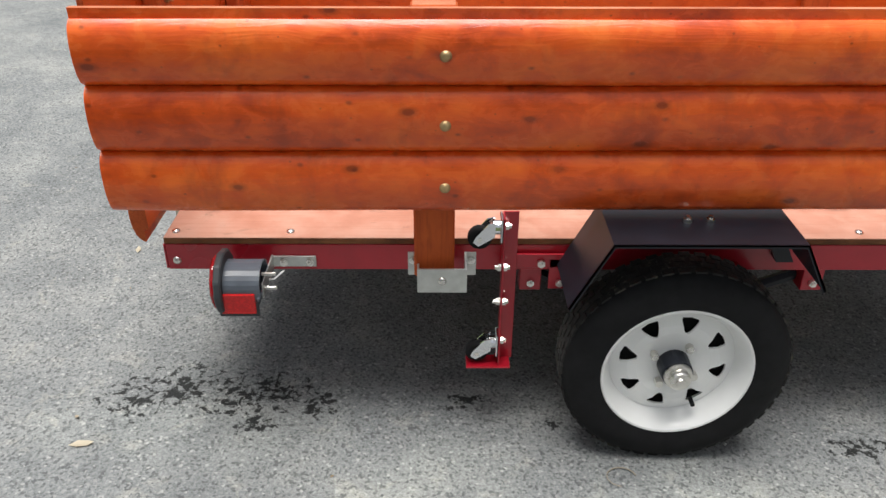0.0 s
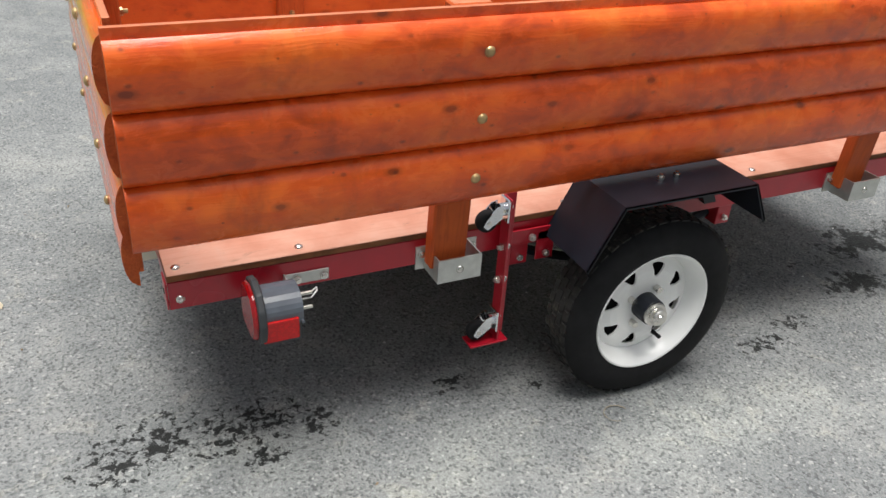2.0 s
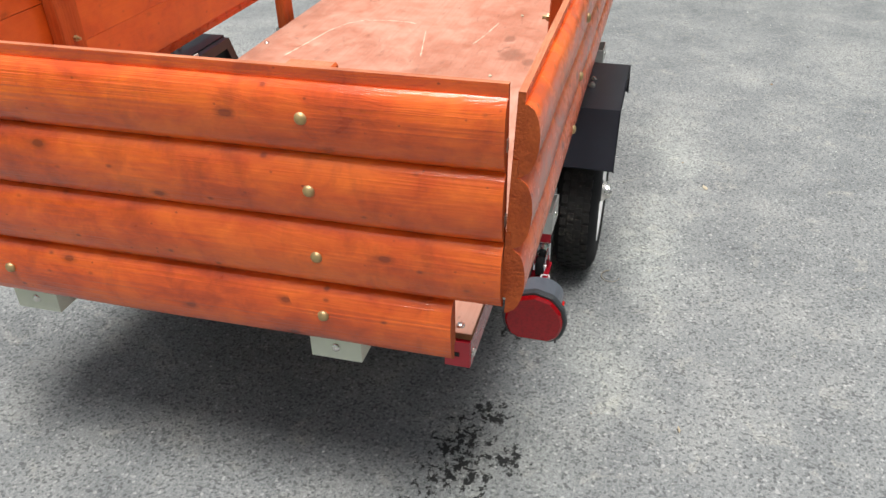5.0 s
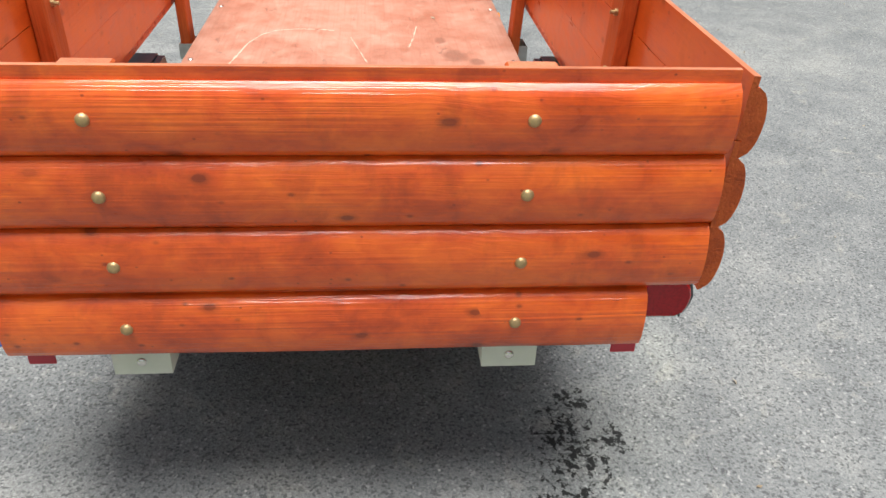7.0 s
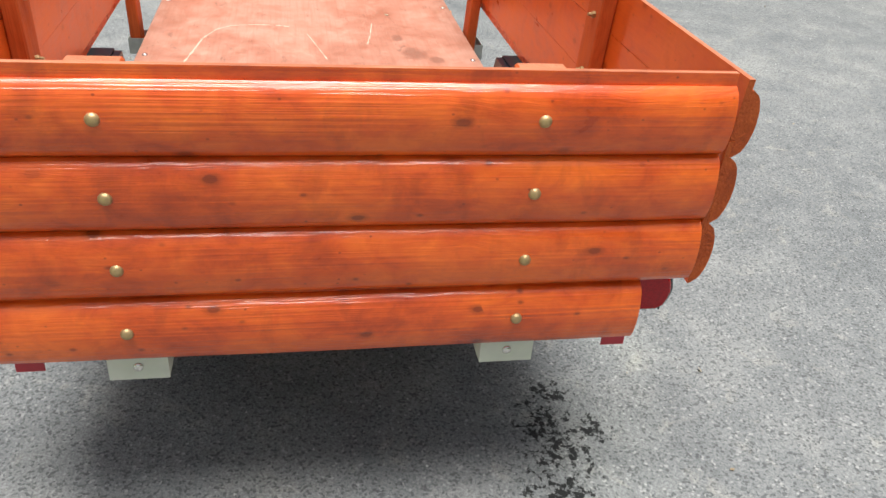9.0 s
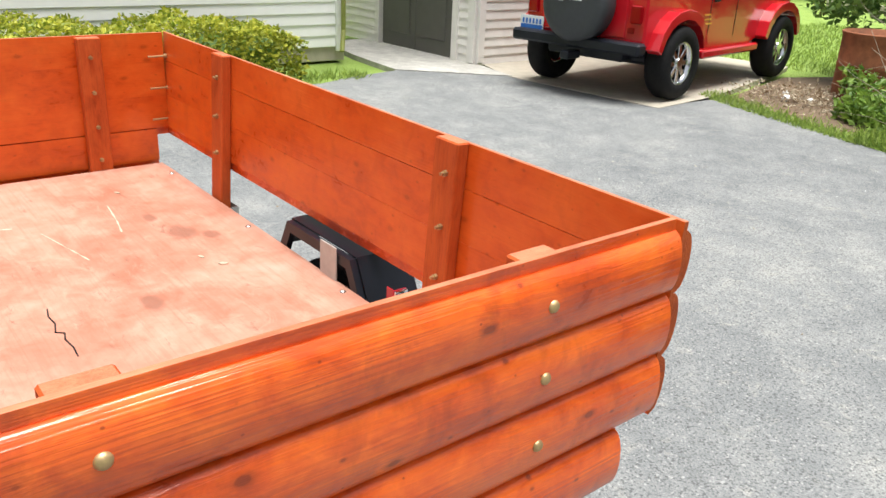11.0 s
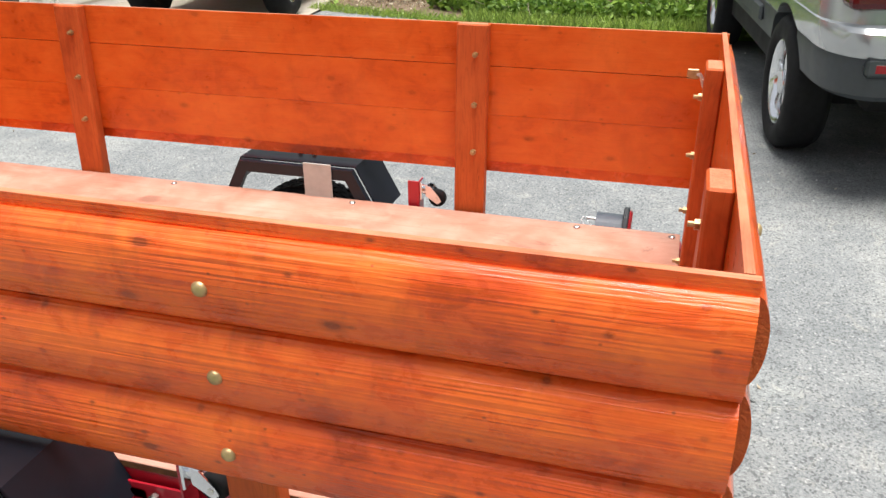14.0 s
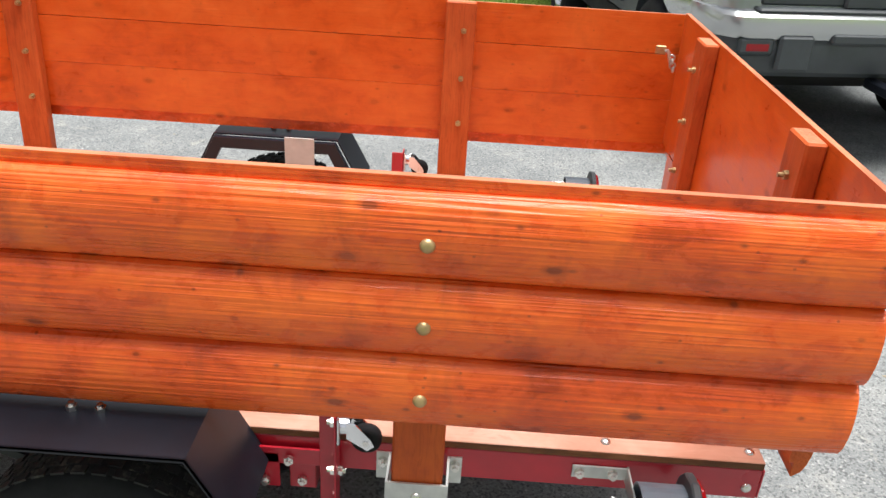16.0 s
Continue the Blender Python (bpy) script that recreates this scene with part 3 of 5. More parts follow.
# ---------------------------------------------------------------- the trailer: its own frame has x to its front, y to its far side
YC = 2.37
TILT_UP = 1.06                          # its nose stands a little high
TR = pose(0.0135, YC, 0, 0, -TILT_UP, 0)
REAR, NOSE = -0.565, 1.890
HALF = 0.61
DECK = 0.51
BACK, APEX = 0.670, 0.713               # flat back and crown of the side boards, from the middle
STAKES_A, STAKES_B = (0.064, 1.375), (0.054, 1.370)
SIDE_Z = (0.618, 0.756, 0.895)          # lower edges of the three side boards
REAR_Z = (0.478, 0.619, 0.755, 0.891)   # and of the four boards across the ends
GATE_STAKES, FRONT_STAKES = (-0.337, 0.380), (-0.365, 0.280)


def log_mesh(length, height, sag, lip=0.0, seed=0, lap=0.032, gap=0.0013, mats=None):
    """A length of rounded log siding: x along, flat back in y = 0, crown towards -y, z up from its lower edge.
    It is shiplapped: the back is cut away below by the lap, and a tongue of that height stands behind the next board."""
    rng = random.Random(seed)
    prof = [(0.0, lap + gap), (-0.0100, lap + gap), (-0.0104, 0.0), (-0.0125, 0.0)]
    n = 14
    for i in range(n + 1):
        a = -1 + 2 * i / n
        # circular crown, a little fuller below the middle
        y = -0.0125 - (sag - 0.0125) * math.sqrt(max(0, 1 - (a * 0.993) ** 2)) ** 0.9
        prof.append((y, height * (0.5 + 0.5 * a * 0.985)))
    if lip:
        prof += [(-0.012, height - 0.002), (-0.012, height + lip), (0.0, height + lip)]
    else:
        prof += [(-0.0100, height - 0.0005), (-0.0096, height + lap), (0.0, height + lap)]
    bm = bmesh.new()
    nx = max(8, int(length / 0.11))
    rows = []
    ph = rng.uniform(0, 50)
    for i in range(nx + 1):
        x = -length / 2 + length * i / nx
        w = 0.0016 * noise.noise(Vector((x * 2.5 + ph, 0, 0)))
        e = 0.003 if i in (0, nx) else 0.0
        rows.append([bm.verts.new((x, y + (w + e * 0.6 if y < -0.014 else 0), z + (w * 0.5 if y < -0.016 else 0))) for y, z in prof])
    m = len(prof)
    for a, b in zip(rows, rows[1:]):
        for j in range(m):
            k = (j + 1) % m
            f = bm.faces.new((a[j], a[k], b[k], b[j]))
            f.smooth = True
            if j == m - 1:
                f.material_index = 2
            elif lip and j >= m - 3:
                f.material_index = 3 if j == m - 2 else 0
    for r in (rows[0], rows[-1]):
        f = bm.faces.new(r)
        f.material_index = 1
    bmesh.ops.recalc_face_normals(bm, faces=bm.faces)
    me = bpy.data.meshes.new("log_board")
    bm.to_mesh(me)
    bm.free()
    for mm in (mats or M_LOG, M_END, M_PLANK, M_EDGE):
        me.materials.append(mm)
    me.set_sharp_from_angle(angle=radians(40))
    return me


def bolt_mesh(mat, r=0.0125, h=0.008):
    bm = lathe([(0, -h), (r * 0.5, -h * 0.9), (r * 0.85, -h * 0.55), (r, -h * 0.1), (r, 0.002), (0, 0.002)], 14)
    for f in bm.faces:
        f.smooth = True
    me = bpy.data.meshes.new("carriage_bolt")
    bmesh.ops.recalc_face_normals(bm, faces=bm.faces)
    bm.to_mesh(me)
    bm.free()
    me.materials.append(mat)
    return me


def nut_mesh(mat, r=0.0088, tip=0.010):
    bm = cyl(r, 0.008, (0, 0.004, 0), "Y", seg=6)
    bm = cyl(r * 0.55, tip, (0, 0.008 + tip / 2, 0), "Y", seg=8, bm=bm)
    me = bpy.data.meshes.new("nut")
    bmesh.ops.recalc_face_normals(bm, faces=bm.faces)
    bm.to_mesh(me)
    bm.free()
    me.materials.append(mat)
    return me


BOLT_BRASS = bolt_mesh(M_BRASS, 0.0118, 0.008)
NUT_BRASS = nut_mesh(M_BRASS)
BOLT_ZINC = bolt_mesh(M_ZINC, 0.010, 0.006)
HEX_ZINC = nut_mesh(M_ZINC, 0.0095, 0.006)


def stake_part(parent, x, top, bottom, yc, label="", mat=None):
    bm = box((0.089, 0.038, top - bottom), (0, 0, 0), 0.004)
    # the mesh lies along x so that its grain follows its length
    bmesh.ops.rotate(bm, matrix=Matrix.Rotation(radians(90), 3, "Y"), verts=bm.verts)
    for f in bm.faces:
        f.normal_update()
        f.material_index = 1 if abs(f.normal.x) > 0.9 else 0
    return part("stake", bm, [mat or M_STAKE, M_EDGE], parent, label, m=pose(x, yc, (top + bottom) / 2, 0, -90, 0))


def side_panel(at, length, stakes, label, stake_top, crown, lean, finish):
    """Three rounded boards on two stakes. at: pose with the crown towards -y."""
    p = thing("side_panel", label, "side panel", at, group="stake sides of the trailer")
    for i, z in enumerate(SIDE_Z):
        top = i == 2
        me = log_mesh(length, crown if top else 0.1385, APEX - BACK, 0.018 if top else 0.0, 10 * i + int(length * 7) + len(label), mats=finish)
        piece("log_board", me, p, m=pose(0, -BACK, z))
    for s in stakes:
        stake_part(p, s + lean, stake_top, 0.435, -BACK + 0.0195, "orange-stained pine stake")
        for z in (0.686, 0.823, 0.963):
            piece("carriage_bolt", BOLT_BRASS, p, "domed brass-coloured bolt head", pose(s, -APEX + 0.0005, z))
            piece("nut", NUT_BRASS, p, "brass-coloured nut", pose(s + 1.5 * lean, -BACK + 0.0385, z))
    return p


def end_panel(at, label, name, lower_width, stakes, width):
    """Four rounded boards across an end of the trailer; the lowest is shorter."""
    p = thing(name, label, "end panel", at, group="end panels of the trailer")
    for i, z in enumerate(REAR_Z):
        top = i == 3
        w = lower_width if i == 0 else width
        me = log_mesh(w, 0.132 if top else 0.1365, 0.040, 0.021 if top else 0.0, 100 + 10 * i + len(label), gap=0.0003)
        piece("log_board", me, p, m=pose(-0.009 if i == 0 else 0, 0, z))
    for s in stakes:
        stake_part(p, s, 1.04, 0.436, 0.0195, "orange-stained pine stake")
        for z in (0.555, 0.690, 0.828, 0.965):
            piece("carriage_bolt", BOLT_BRASS, p, "domed brass-coloured bolt head", pose(s, -0.0398, z))
            piece("nut", NUT_BRASS, p, "brass-coloured nut", pose(s, 0.0385, z))
    return p


def build_panels():
    end_a, end_b, front_end = -0.628, -0.620, 1.950
    mid, mid_b = (end_a + front_end) / 2, (end_b + front_end) / 2
    lean_a = Matrix.Translation((0, -0.69, 0.66)) @ Matrix.Rotation(radians(3.0), 4, "X") @ Matrix.Translation((0, 0.69, -0.66))     # both sides lean out a little
    lean_b = Matrix.Translation((0, -0.707, 0.66)) @ Matrix.Rotation(radians(1.4), 4, "X") @ Matrix.Translation((0, 0.69, -0.66))
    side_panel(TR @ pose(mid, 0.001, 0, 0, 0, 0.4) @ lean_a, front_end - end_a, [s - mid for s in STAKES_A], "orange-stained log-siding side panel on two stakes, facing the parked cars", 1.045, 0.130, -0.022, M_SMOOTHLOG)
    side_panel(TR @ pose(mid_b, 0, 0, 0, 0, 180) @ lean_b, front_end - end_b, [mid_b - s for s in STAKES_B], "orange-stained log-siding side panel on two stakes, facing the open drive", 1.022, 0.142, 0.0, M_SIDELOG)
    gate = end_panel(TR @ pose(-0.603, 0.002, 0.007, 0, 0, -90), "orange-stained log-siding tailgate of four rounded boards", "tailgate", 1.200, [-y for y in GATE_STAKES], 1.366)
    front = end_panel(TR @ pose(1.932, 0, 0, 0, 0, 90), "orange-stained log-siding front panel of four rounded boards", "front_panel", 1.212, FRONT_STAKES, 1.334)
    # galvanised corner catches between the tailgate and the sides
    for side in (-1, 1):
        for z in (0.94, 0.80, 0.672):
            part("corner_catch", box((0.010, 0.014, 0.024), (0, 0, 0), 0.002), M_GALV, gate, "small galvanised corner catch", m=pose(side * 0.6800, -0.010, z))
        for z in (0.95, 0.82, 0.69):
            bm = cyl(0.004, 0.07, (0, 0, 0), "X", seg=8)
            bm = cyl(0.009, 0.010, (side * 0.036, 0, 0), "X", seg=8, bm=bm)
            part("corner_screw", bm, M_BRASS, front, "brass corner screw", m=pose(side * 0.632, 0.012, z))
    # the hook and eye that ties the tailgate to a side
    hook = thing("gate_hook", "small brass hook and chain tying the tailgate to the side panel", "latch", TR @ pose(-0.545, -BACK + 0.006, 0.945))
    part("hook_plate", box((0.030, 0.008, 0.026), (0, 0, 0), 0.002), M_BRASS, hook)
    pts = [(-0.012 - 0.005 * i, 0.012 + 0.004 * math.sin(i), 0.010 * math.sin(i * 1.2) - 0.006 * i) for i in range(6)]
    part("hook_bar", tube(pts, 0.005, 8), M_GALV, hook)
    for i in range(4):
        bm = lathe([(0.008 + 0.003 * math.cos(a), 0.003 * math.sin(a)) for a in [k * math.pi / 3 for k in range(6)]], 10, closed=True)
        part("chain_link", bm, M_GALV, hook, m=pose(-0.032 - 0.003 * i, 0.016, -0.018 - 0.011 * i, 0, 0, 90 * (i % 2)))


def stake_pocket(parent, x, y, side, mat=None, lean=0, axis=0):
    """A hat-shaped steel pocket, flanged and bolted on the rail."""
    prof = [(-0.078, 0.0), (-0.051, 0.0), (-0.051, -0.075), (0.051, -0.075), (0.051, 0.0), (0.078, 0.0),
            (0.078, -0.004), (0.055, -0.004), (0.055, -0.079), (-0.055, -0.079), (-0.055, -0.004), (-0.078, -0.004)]
    bm = prism(prof, 0.06, "Z")
    at = pose(x, y, 0.443, 0, 0, 0 if side < 0 else 180) if axis == 0 else pose(x, y, 0.456, 0, 0, axis)
    pk = part("stake_pocket", bm, mat or M_GALV, parent, "pale galvanised stake pocket", m=at)
    piece("bolt", BOLT_ZINC, pk, m=pose(0.0, -0.079, 0.0))
    for s in (-0.066, 0.066):
        piece("bolt", HEX_ZINC, pk, m=pose(s, -0.004, 0.012, 0, 0, 180))
    return pk


def caster(parent, x, y, z, turn):
    c = new("caster")
    c.parent = parent
    c.matrix_basis = pose(x, y, z, 0, 0, turn)
    bm = box((0.006, 0.044, 0.058), (0, 0, 0), 0.002)
    bm = cyl(0.016, 0.014, (-0.010, 0, 0.0), "X", seg=14, bm=bm)
    for s in (-1, 1):
        bm = prism([(-0.014, 0.018), (-0.014, -0.016), (-0.050, -0.040), (-0.062, -0.030), (-0.056, -0.016), (-0.03, 0.014)], 0.003, "Y", bm=bm, centre=(0, s * 0.015, 0))
    fork = part("caster_fork", bm, M_CHROME, parent, "bright caster fork", m=c.matrix_basis)
    w = lathe([(0.008, -0.010), (0.020, -0.0115), (0.026, -0.009), (0.0275, 0), (0.026, 0.009), (0.020, 0.0115), (0.008, 0.010)], 20)
    part("caster_wheel", w, M_RUBBER, fork, "black caster wheel", m=pose(-0.047, 0, -0.024), smooth=True)
    part("axle_nut", cyl(0.006, 0.036, (-0.047, 0, -0.024), "Y", seg=8), M_ZINC, fork)
    bpy.data.objects.remove(c)
    return fork


def wheel(parent, x, y, z, side, name="wheel"):
    """Tyre and white spoked rim; the outer face looks along -y."""
    w = new(name)
    w.parent = parent
    w.matrix_basis = pose(x, y, z, 0, 0, 0 if side < 0 else 180)
    R, ri, W = 0.258, 0.163, 0.066
    prof = [(ri, -0.050), (ri + 0.012, -0.058), (ri + 0.035, -W), (R - 0.030, -W + 0.004), (R - 0.012, -0.054), (R, -0.040), (R + 0.001, 0.0), (R, 0.040),
            (R - 0.012, 0.054), (R - 0.030, W - 0.004), (ri + 0.035, W), (ri, 0.05), (ri - 0.01, 0.03), (ri - 0.01, -0.03)]
    bm = lathe(prof, 56, closed=True)
    for f in bm.faces:
        f.material_index = 1 if (f.calc_center_median().xz.length > R - 0.006) else 0
    tyre = part("tyre", bm, [M_RUBBER, M_TREAD], w, "black rubber tyre", smooth=True)
    # tread blocks
    bm = bmesh.new()
    for i in range(46):
        for k, yy in enumerate((-0.034, -0.011, 0.012, 0.035)):
            a = 2 * math.pi * (i + 0.5 * (k % 2)) / 46
            b2 = box((0.0045, 0.017, 0.024), (0, 0, 0))
            bmesh.ops.transform(b2, matrix=Matrix.Rotation(-a, 4, "Y") @ Matrix.Translation((R + 0.001, yy, 0)), verts=b2.verts)
            me = bpy.data.meshes.new("t")
            b2.to_mesh(me)
            b2.free()
            bm.from_mesh(me)
            bpy.data.meshes.remove(me)
    part("tread", bm, M_TREAD, w)
    # the rim: flange, deep barrel and a dished disc with eight openings
    prof = [(0.170, -0.052), (0.173, -0.057), (0.170, -0.060), (0.165, -0.056), (0.160, -0.046), (0.150, -0.030), (0.146, -0.006), (0.143, 0.0)]
    back = [(0.146, 0.004), (0.152, 0.03), (0.168, 0.052), (0.171, 0.05), (0.163, 0.03), (0.163, -0.04)]
    bm = lathe(prof + back, 64, closed=True)
    part("rim_barrel", bm, M_WHITE, w, "white painted rim", smooth=True)
    prof = [(0.028, -0.014), (0.058, -0.016), (0.086, -0.020), (0.106, -0.019), (0.128, -0.010), (0.146, -0.002),
            (0.146, 0.003), (0.128, -0.005), (0.106, -0.014), (0.086, -0.015), (0.058, -0.011), (0.028, -0.009)]
    disc = part("rim_disc", lathe(prof, 72, closed=True), M_WHITE, w, "white disc with triangular openings")
    bm = bmesh.new()
    for i in range(8):
        tri = [(0.087, -0.003), (0.092, -0.0075), (0.117, -0.0205), (0.1225, -0.0195), (0.126, 0.0), (0.1225, 0.0195), (0.117, 0.0205), (0.092, 0.0075), (0.087, 0.003)]
        p2 = prism(tri, 0.12, "Y")
        bmesh.ops.rotate(p2, matrix=Matrix.Rotation(radians(45 * i + 12), 3, "Y"), verts=p2.verts)
        bm = join(bm, p2)
    cut(disc, bm)
    # a black disc added behind the openings, painted as the shade inside the rim
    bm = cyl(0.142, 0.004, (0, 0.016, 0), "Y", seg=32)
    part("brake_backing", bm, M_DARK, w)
    bm = lathe([(0.0, -0.060), (0.035, -0.060), (0.036, -0.055), (0.037, -0.014), (0.0, -0.012)], 24)
    hub = part("hub", bm, M_BLACKP, w, "black greasy hub", smooth=False)
    bm = lathe([(0.0, -0.092), (0.010, -0.092), (0.012, -0.088), (0.021, -0.087), (0.024, -0.083), (0.025, -0.072), (0.031, -0.071), (0.0325, -0.066), (0.0325, -0.060), (0.0, -0.058)], 24)
    part("dust_cap", bm, M_ZINC, hub, "bright dust cap", smooth=False)
    for i in range(4):
        a = radians(45 + 90 * i + 14)
        bm = cyl(0.0095, 0.018, (0.056 * math.cos(a), -0.026, 0.056 * math.sin(a)), "Y", seg=6)
        part("wheel_nut", bm, M_ZINC, w)
    a = radians(-62)
    bm = tube([(0.118 * math.cos(a), -0.008, 0.118 * math.sin(a)), (0.113 * math.cos(a), -0.045, 0.113 * math.sin(a))], 0.0055, 8)
    part("valve", bm, M_RUBBER, w)
    return w


def fender(parent, x, side):
    """A folded black steel mudguard: flat top, sloping ends, a turned-down outer lip and an inner frame."""
    t = 0.004
    f = new("fender")
    f.parent = parent
    f.matrix_basis = pose(x, 0, 0, 0, 0, 0 if side < 0 else 180)
    y0, y1 = -0.815, -0.635
    zt = 0.607
    q = 1 if side < 0 else -1                  # the front slope is the shorter one
    line = [(-0.305 * q, 0.435), (-0.275 * q, 0.455), (-0.195 * q, zt), (0.195 * q, zt), (0.252 * q, 0.500), (0.300 * q, 0.435)]
    bm = bmesh.new()
    prof = []
    for px, pz in line[1:-1]:
        prof.append((px, pz))
    low = [(px * (1 - 0.014), pz - t * 1.1) for px, pz in prof]
    bm = prism(prof + low[::-1], y1 - y0, "Y", centre=(0, (y0 + y1) / 2, 0))
    # turned-down lip on the outer edge
    lip = prof + [(px * 0.98, pz - 0.008) for px, pz in prof][::-1]
    bm = prism(lip, t, "Y", bm=bm, centre=(0, y0 + t / 2, 0))
    sk = part("fender_skin", bm, M_BLACKP, f, "black painted steel mudguard")
    # inner frame that carries it
    inner = [(-0.262, 0.46), (-0.19, zt - 0.006), (0.19, zt - 0.006), (0.262, 0.46)]
    inner_low = [(-0.222, 0.46), (-0.168, zt - 0.040), (0.168, zt - 0.040), (0.222, 0.46)]
    part("fender_frame", prism(inner + inner_low[::-1], 0.022, "Y", centre=(0, y1 + 0.012, 0)), M_BLACKP, f, "black folded inner frame")
    for px in (-0.024, 0.024):
        piece("bolt", HEX_ZINC, f, m=pose(px, -0.715, zt, 90, 0, 0))
    part("fender_bracket", box((0.092, 0.005, 0.115), (0.0, 0, 0), 0.001), M_BRACKET, f, "bare steel bracket", m=pose(-0.080 * (1 if side < 0 else -1), y1 + 0.028, 0.560))
    return f


def tail_light(parent, x, y, side):
    """A D-shaped lamp that looks to the rear (-x), with a red side reflector, on a bent bracket."""
    l = new("tail_light")
    l.parent = parent
    l.matrix_basis = pose(x, y, 0.462 if side < 0 else 0.476)
    out = [(-0.061, -0.026), (-0.052, -0.046), (-0.034, -0.057), (0.034, -0.057), (0.052, -0.046), (0.061, -0.026), (0.065, -0.005), (0.058, 0.025), (0.036, 0.052), (0.0, 0.062), (-0.036, 0.052), (-0.058, 0.025), (-0.065, -0.005)]
    part("lamp_bezel", prism([(u * 1.08, v * 1.08) for u, v in out], 0.016, "X", 0.003, centre=(-0.038, 0, 0)), M_VINYL, l, "black lamp bezel")
    part("lens", prism([(u * 0.96, v * 0.96) for u, v in out], 0.014, "X", 0.005, centre=(-0.049, 0, 0)), M_LENS, l, "red lamp lens")
    arc = [(0.050 * math.cos(radians(a)), 0.004 + 0.038 * math.sin(radians(a))) for a in range(180, -1, -15)]
    hood = [(-0.050, -0.020)] + arc + [(0.050, -0.020)]
    hood += [(u * 0.93, v - 0.004 if v > 0 else v) for u, v in hood[::-1]]
    part("hood", prism(hood, 0.092, "X", centre=(0.002, 0, 0)), M_GREYPL, l, "grey half-round lamp hood")
    part("hood_rim", box((0.006, 0.112, 0.010), (0.045, 0, -0.018), 0.002), M_GREYPL, l)
    part("housing", box((0.080, 0.084, 0.052), (0.0, 0, -0.026), 0.006), M_VINYL, l, "black lamp housing")
    part("reflector", box((0.074, 0.006, 0.050), (0, 0, 0), 0.002), M_REFL, l, "bright red side reflector", m=pose(0.0, side * 0.052, -0.030))
    part("reflector_frame", box((0.086, 0.004, 0.068), (0, 0, 0), 0.001), M_VINYL, l, m=pose(0.0, side * 0.0475, -0.030))
    bm = box((0.004, 0.13, 0.035), (0.048, -side * 0.040, -0.015), 0.001)
    bm = box((0.10, 0.004, 0.028), (0.098, -side * 0.100, -0.013), 0.001, bm)
    part("lamp_bracket", bm, M_GALV, l, "bent galvanised bracket")
    for dx in (0.075, 0.135):
        piece("bolt", HEX_ZINC, l, m=pose(dx, side * -0.098, -0.013, 0, 0, 0 if side > 0 else 180))
    for zz in (0.02, -0.015):
        part("stud", cyl(0.004, 0.03, (0.062, side * 0.01, zz), "X", seg=8), M_ZINC, l)
    pts = [(0.06, side * 0.0, 0.0), (0.075, side * 0.014, 0.010), (0.088, side * 0.010, 0.022), (0.092, side * -0.006, 0.018), (0.080, side * -0.014, 0.004)]
    part("wire", tube(pts, 0.0018, 6), M_WHITE, l)
    return l


def swivel_post(parent, x, y, side):
    """The red upright with a foot and two casters, on which the folded trailer stands."""
    p = new("swivel_post")
    p.parent = parent
    p.matrix_basis = pose(x, y, 0)
    bm = box((0.004, 0.040, 0.40), (0.0, 0, 0.385), 0.001)
    bm = box((0.034, 0.004, 0.40), (0.017, side * -0.02, 0.385), 0.001, bm)
    part("post_angle", bm, M_RED, p, "red angle iron upright")
    part("foot", box((0.105, 0.05, 0.005), (-0.025, 0, 0.186), 0.001), M_RED, p)
    for z in (0.555, 0.245):
        caster(p, -0.006, 0, z, 0)
        piece("bolt", HEX_ZINC, p, m=pose(0.003, -0.006 * side, z, 0, 0, -90))
    for z in (0.452, 0.360):
        piece("bolt", HEX_ZINC, p, m=pose(0.003, 0, z, 0, 0, -90))
        piece("bolt", HEX_ZINC, p, m=pose(-0.003, 0, z, 0, 0, 90))
    bm = box((0.16, 0.005, 0.036), (0.10, side * -0.026, 0.455), 0.001)
    bm = box((0.05, 0.005, 0.08), (0.135, side * -0.026, 0.42), 0.001, bm)
    part("post_bracket", bm, M_RED, p)
    for xx, z in ((0.09, 0.452), (0.135, 0.40)):
        piece("bolt", HEX_ZINC, p, m=pose(xx, side * -0.020 if side < 0 else -0.020 * side, z, 0, 0, 180 if side < 0 else 0))
    return p


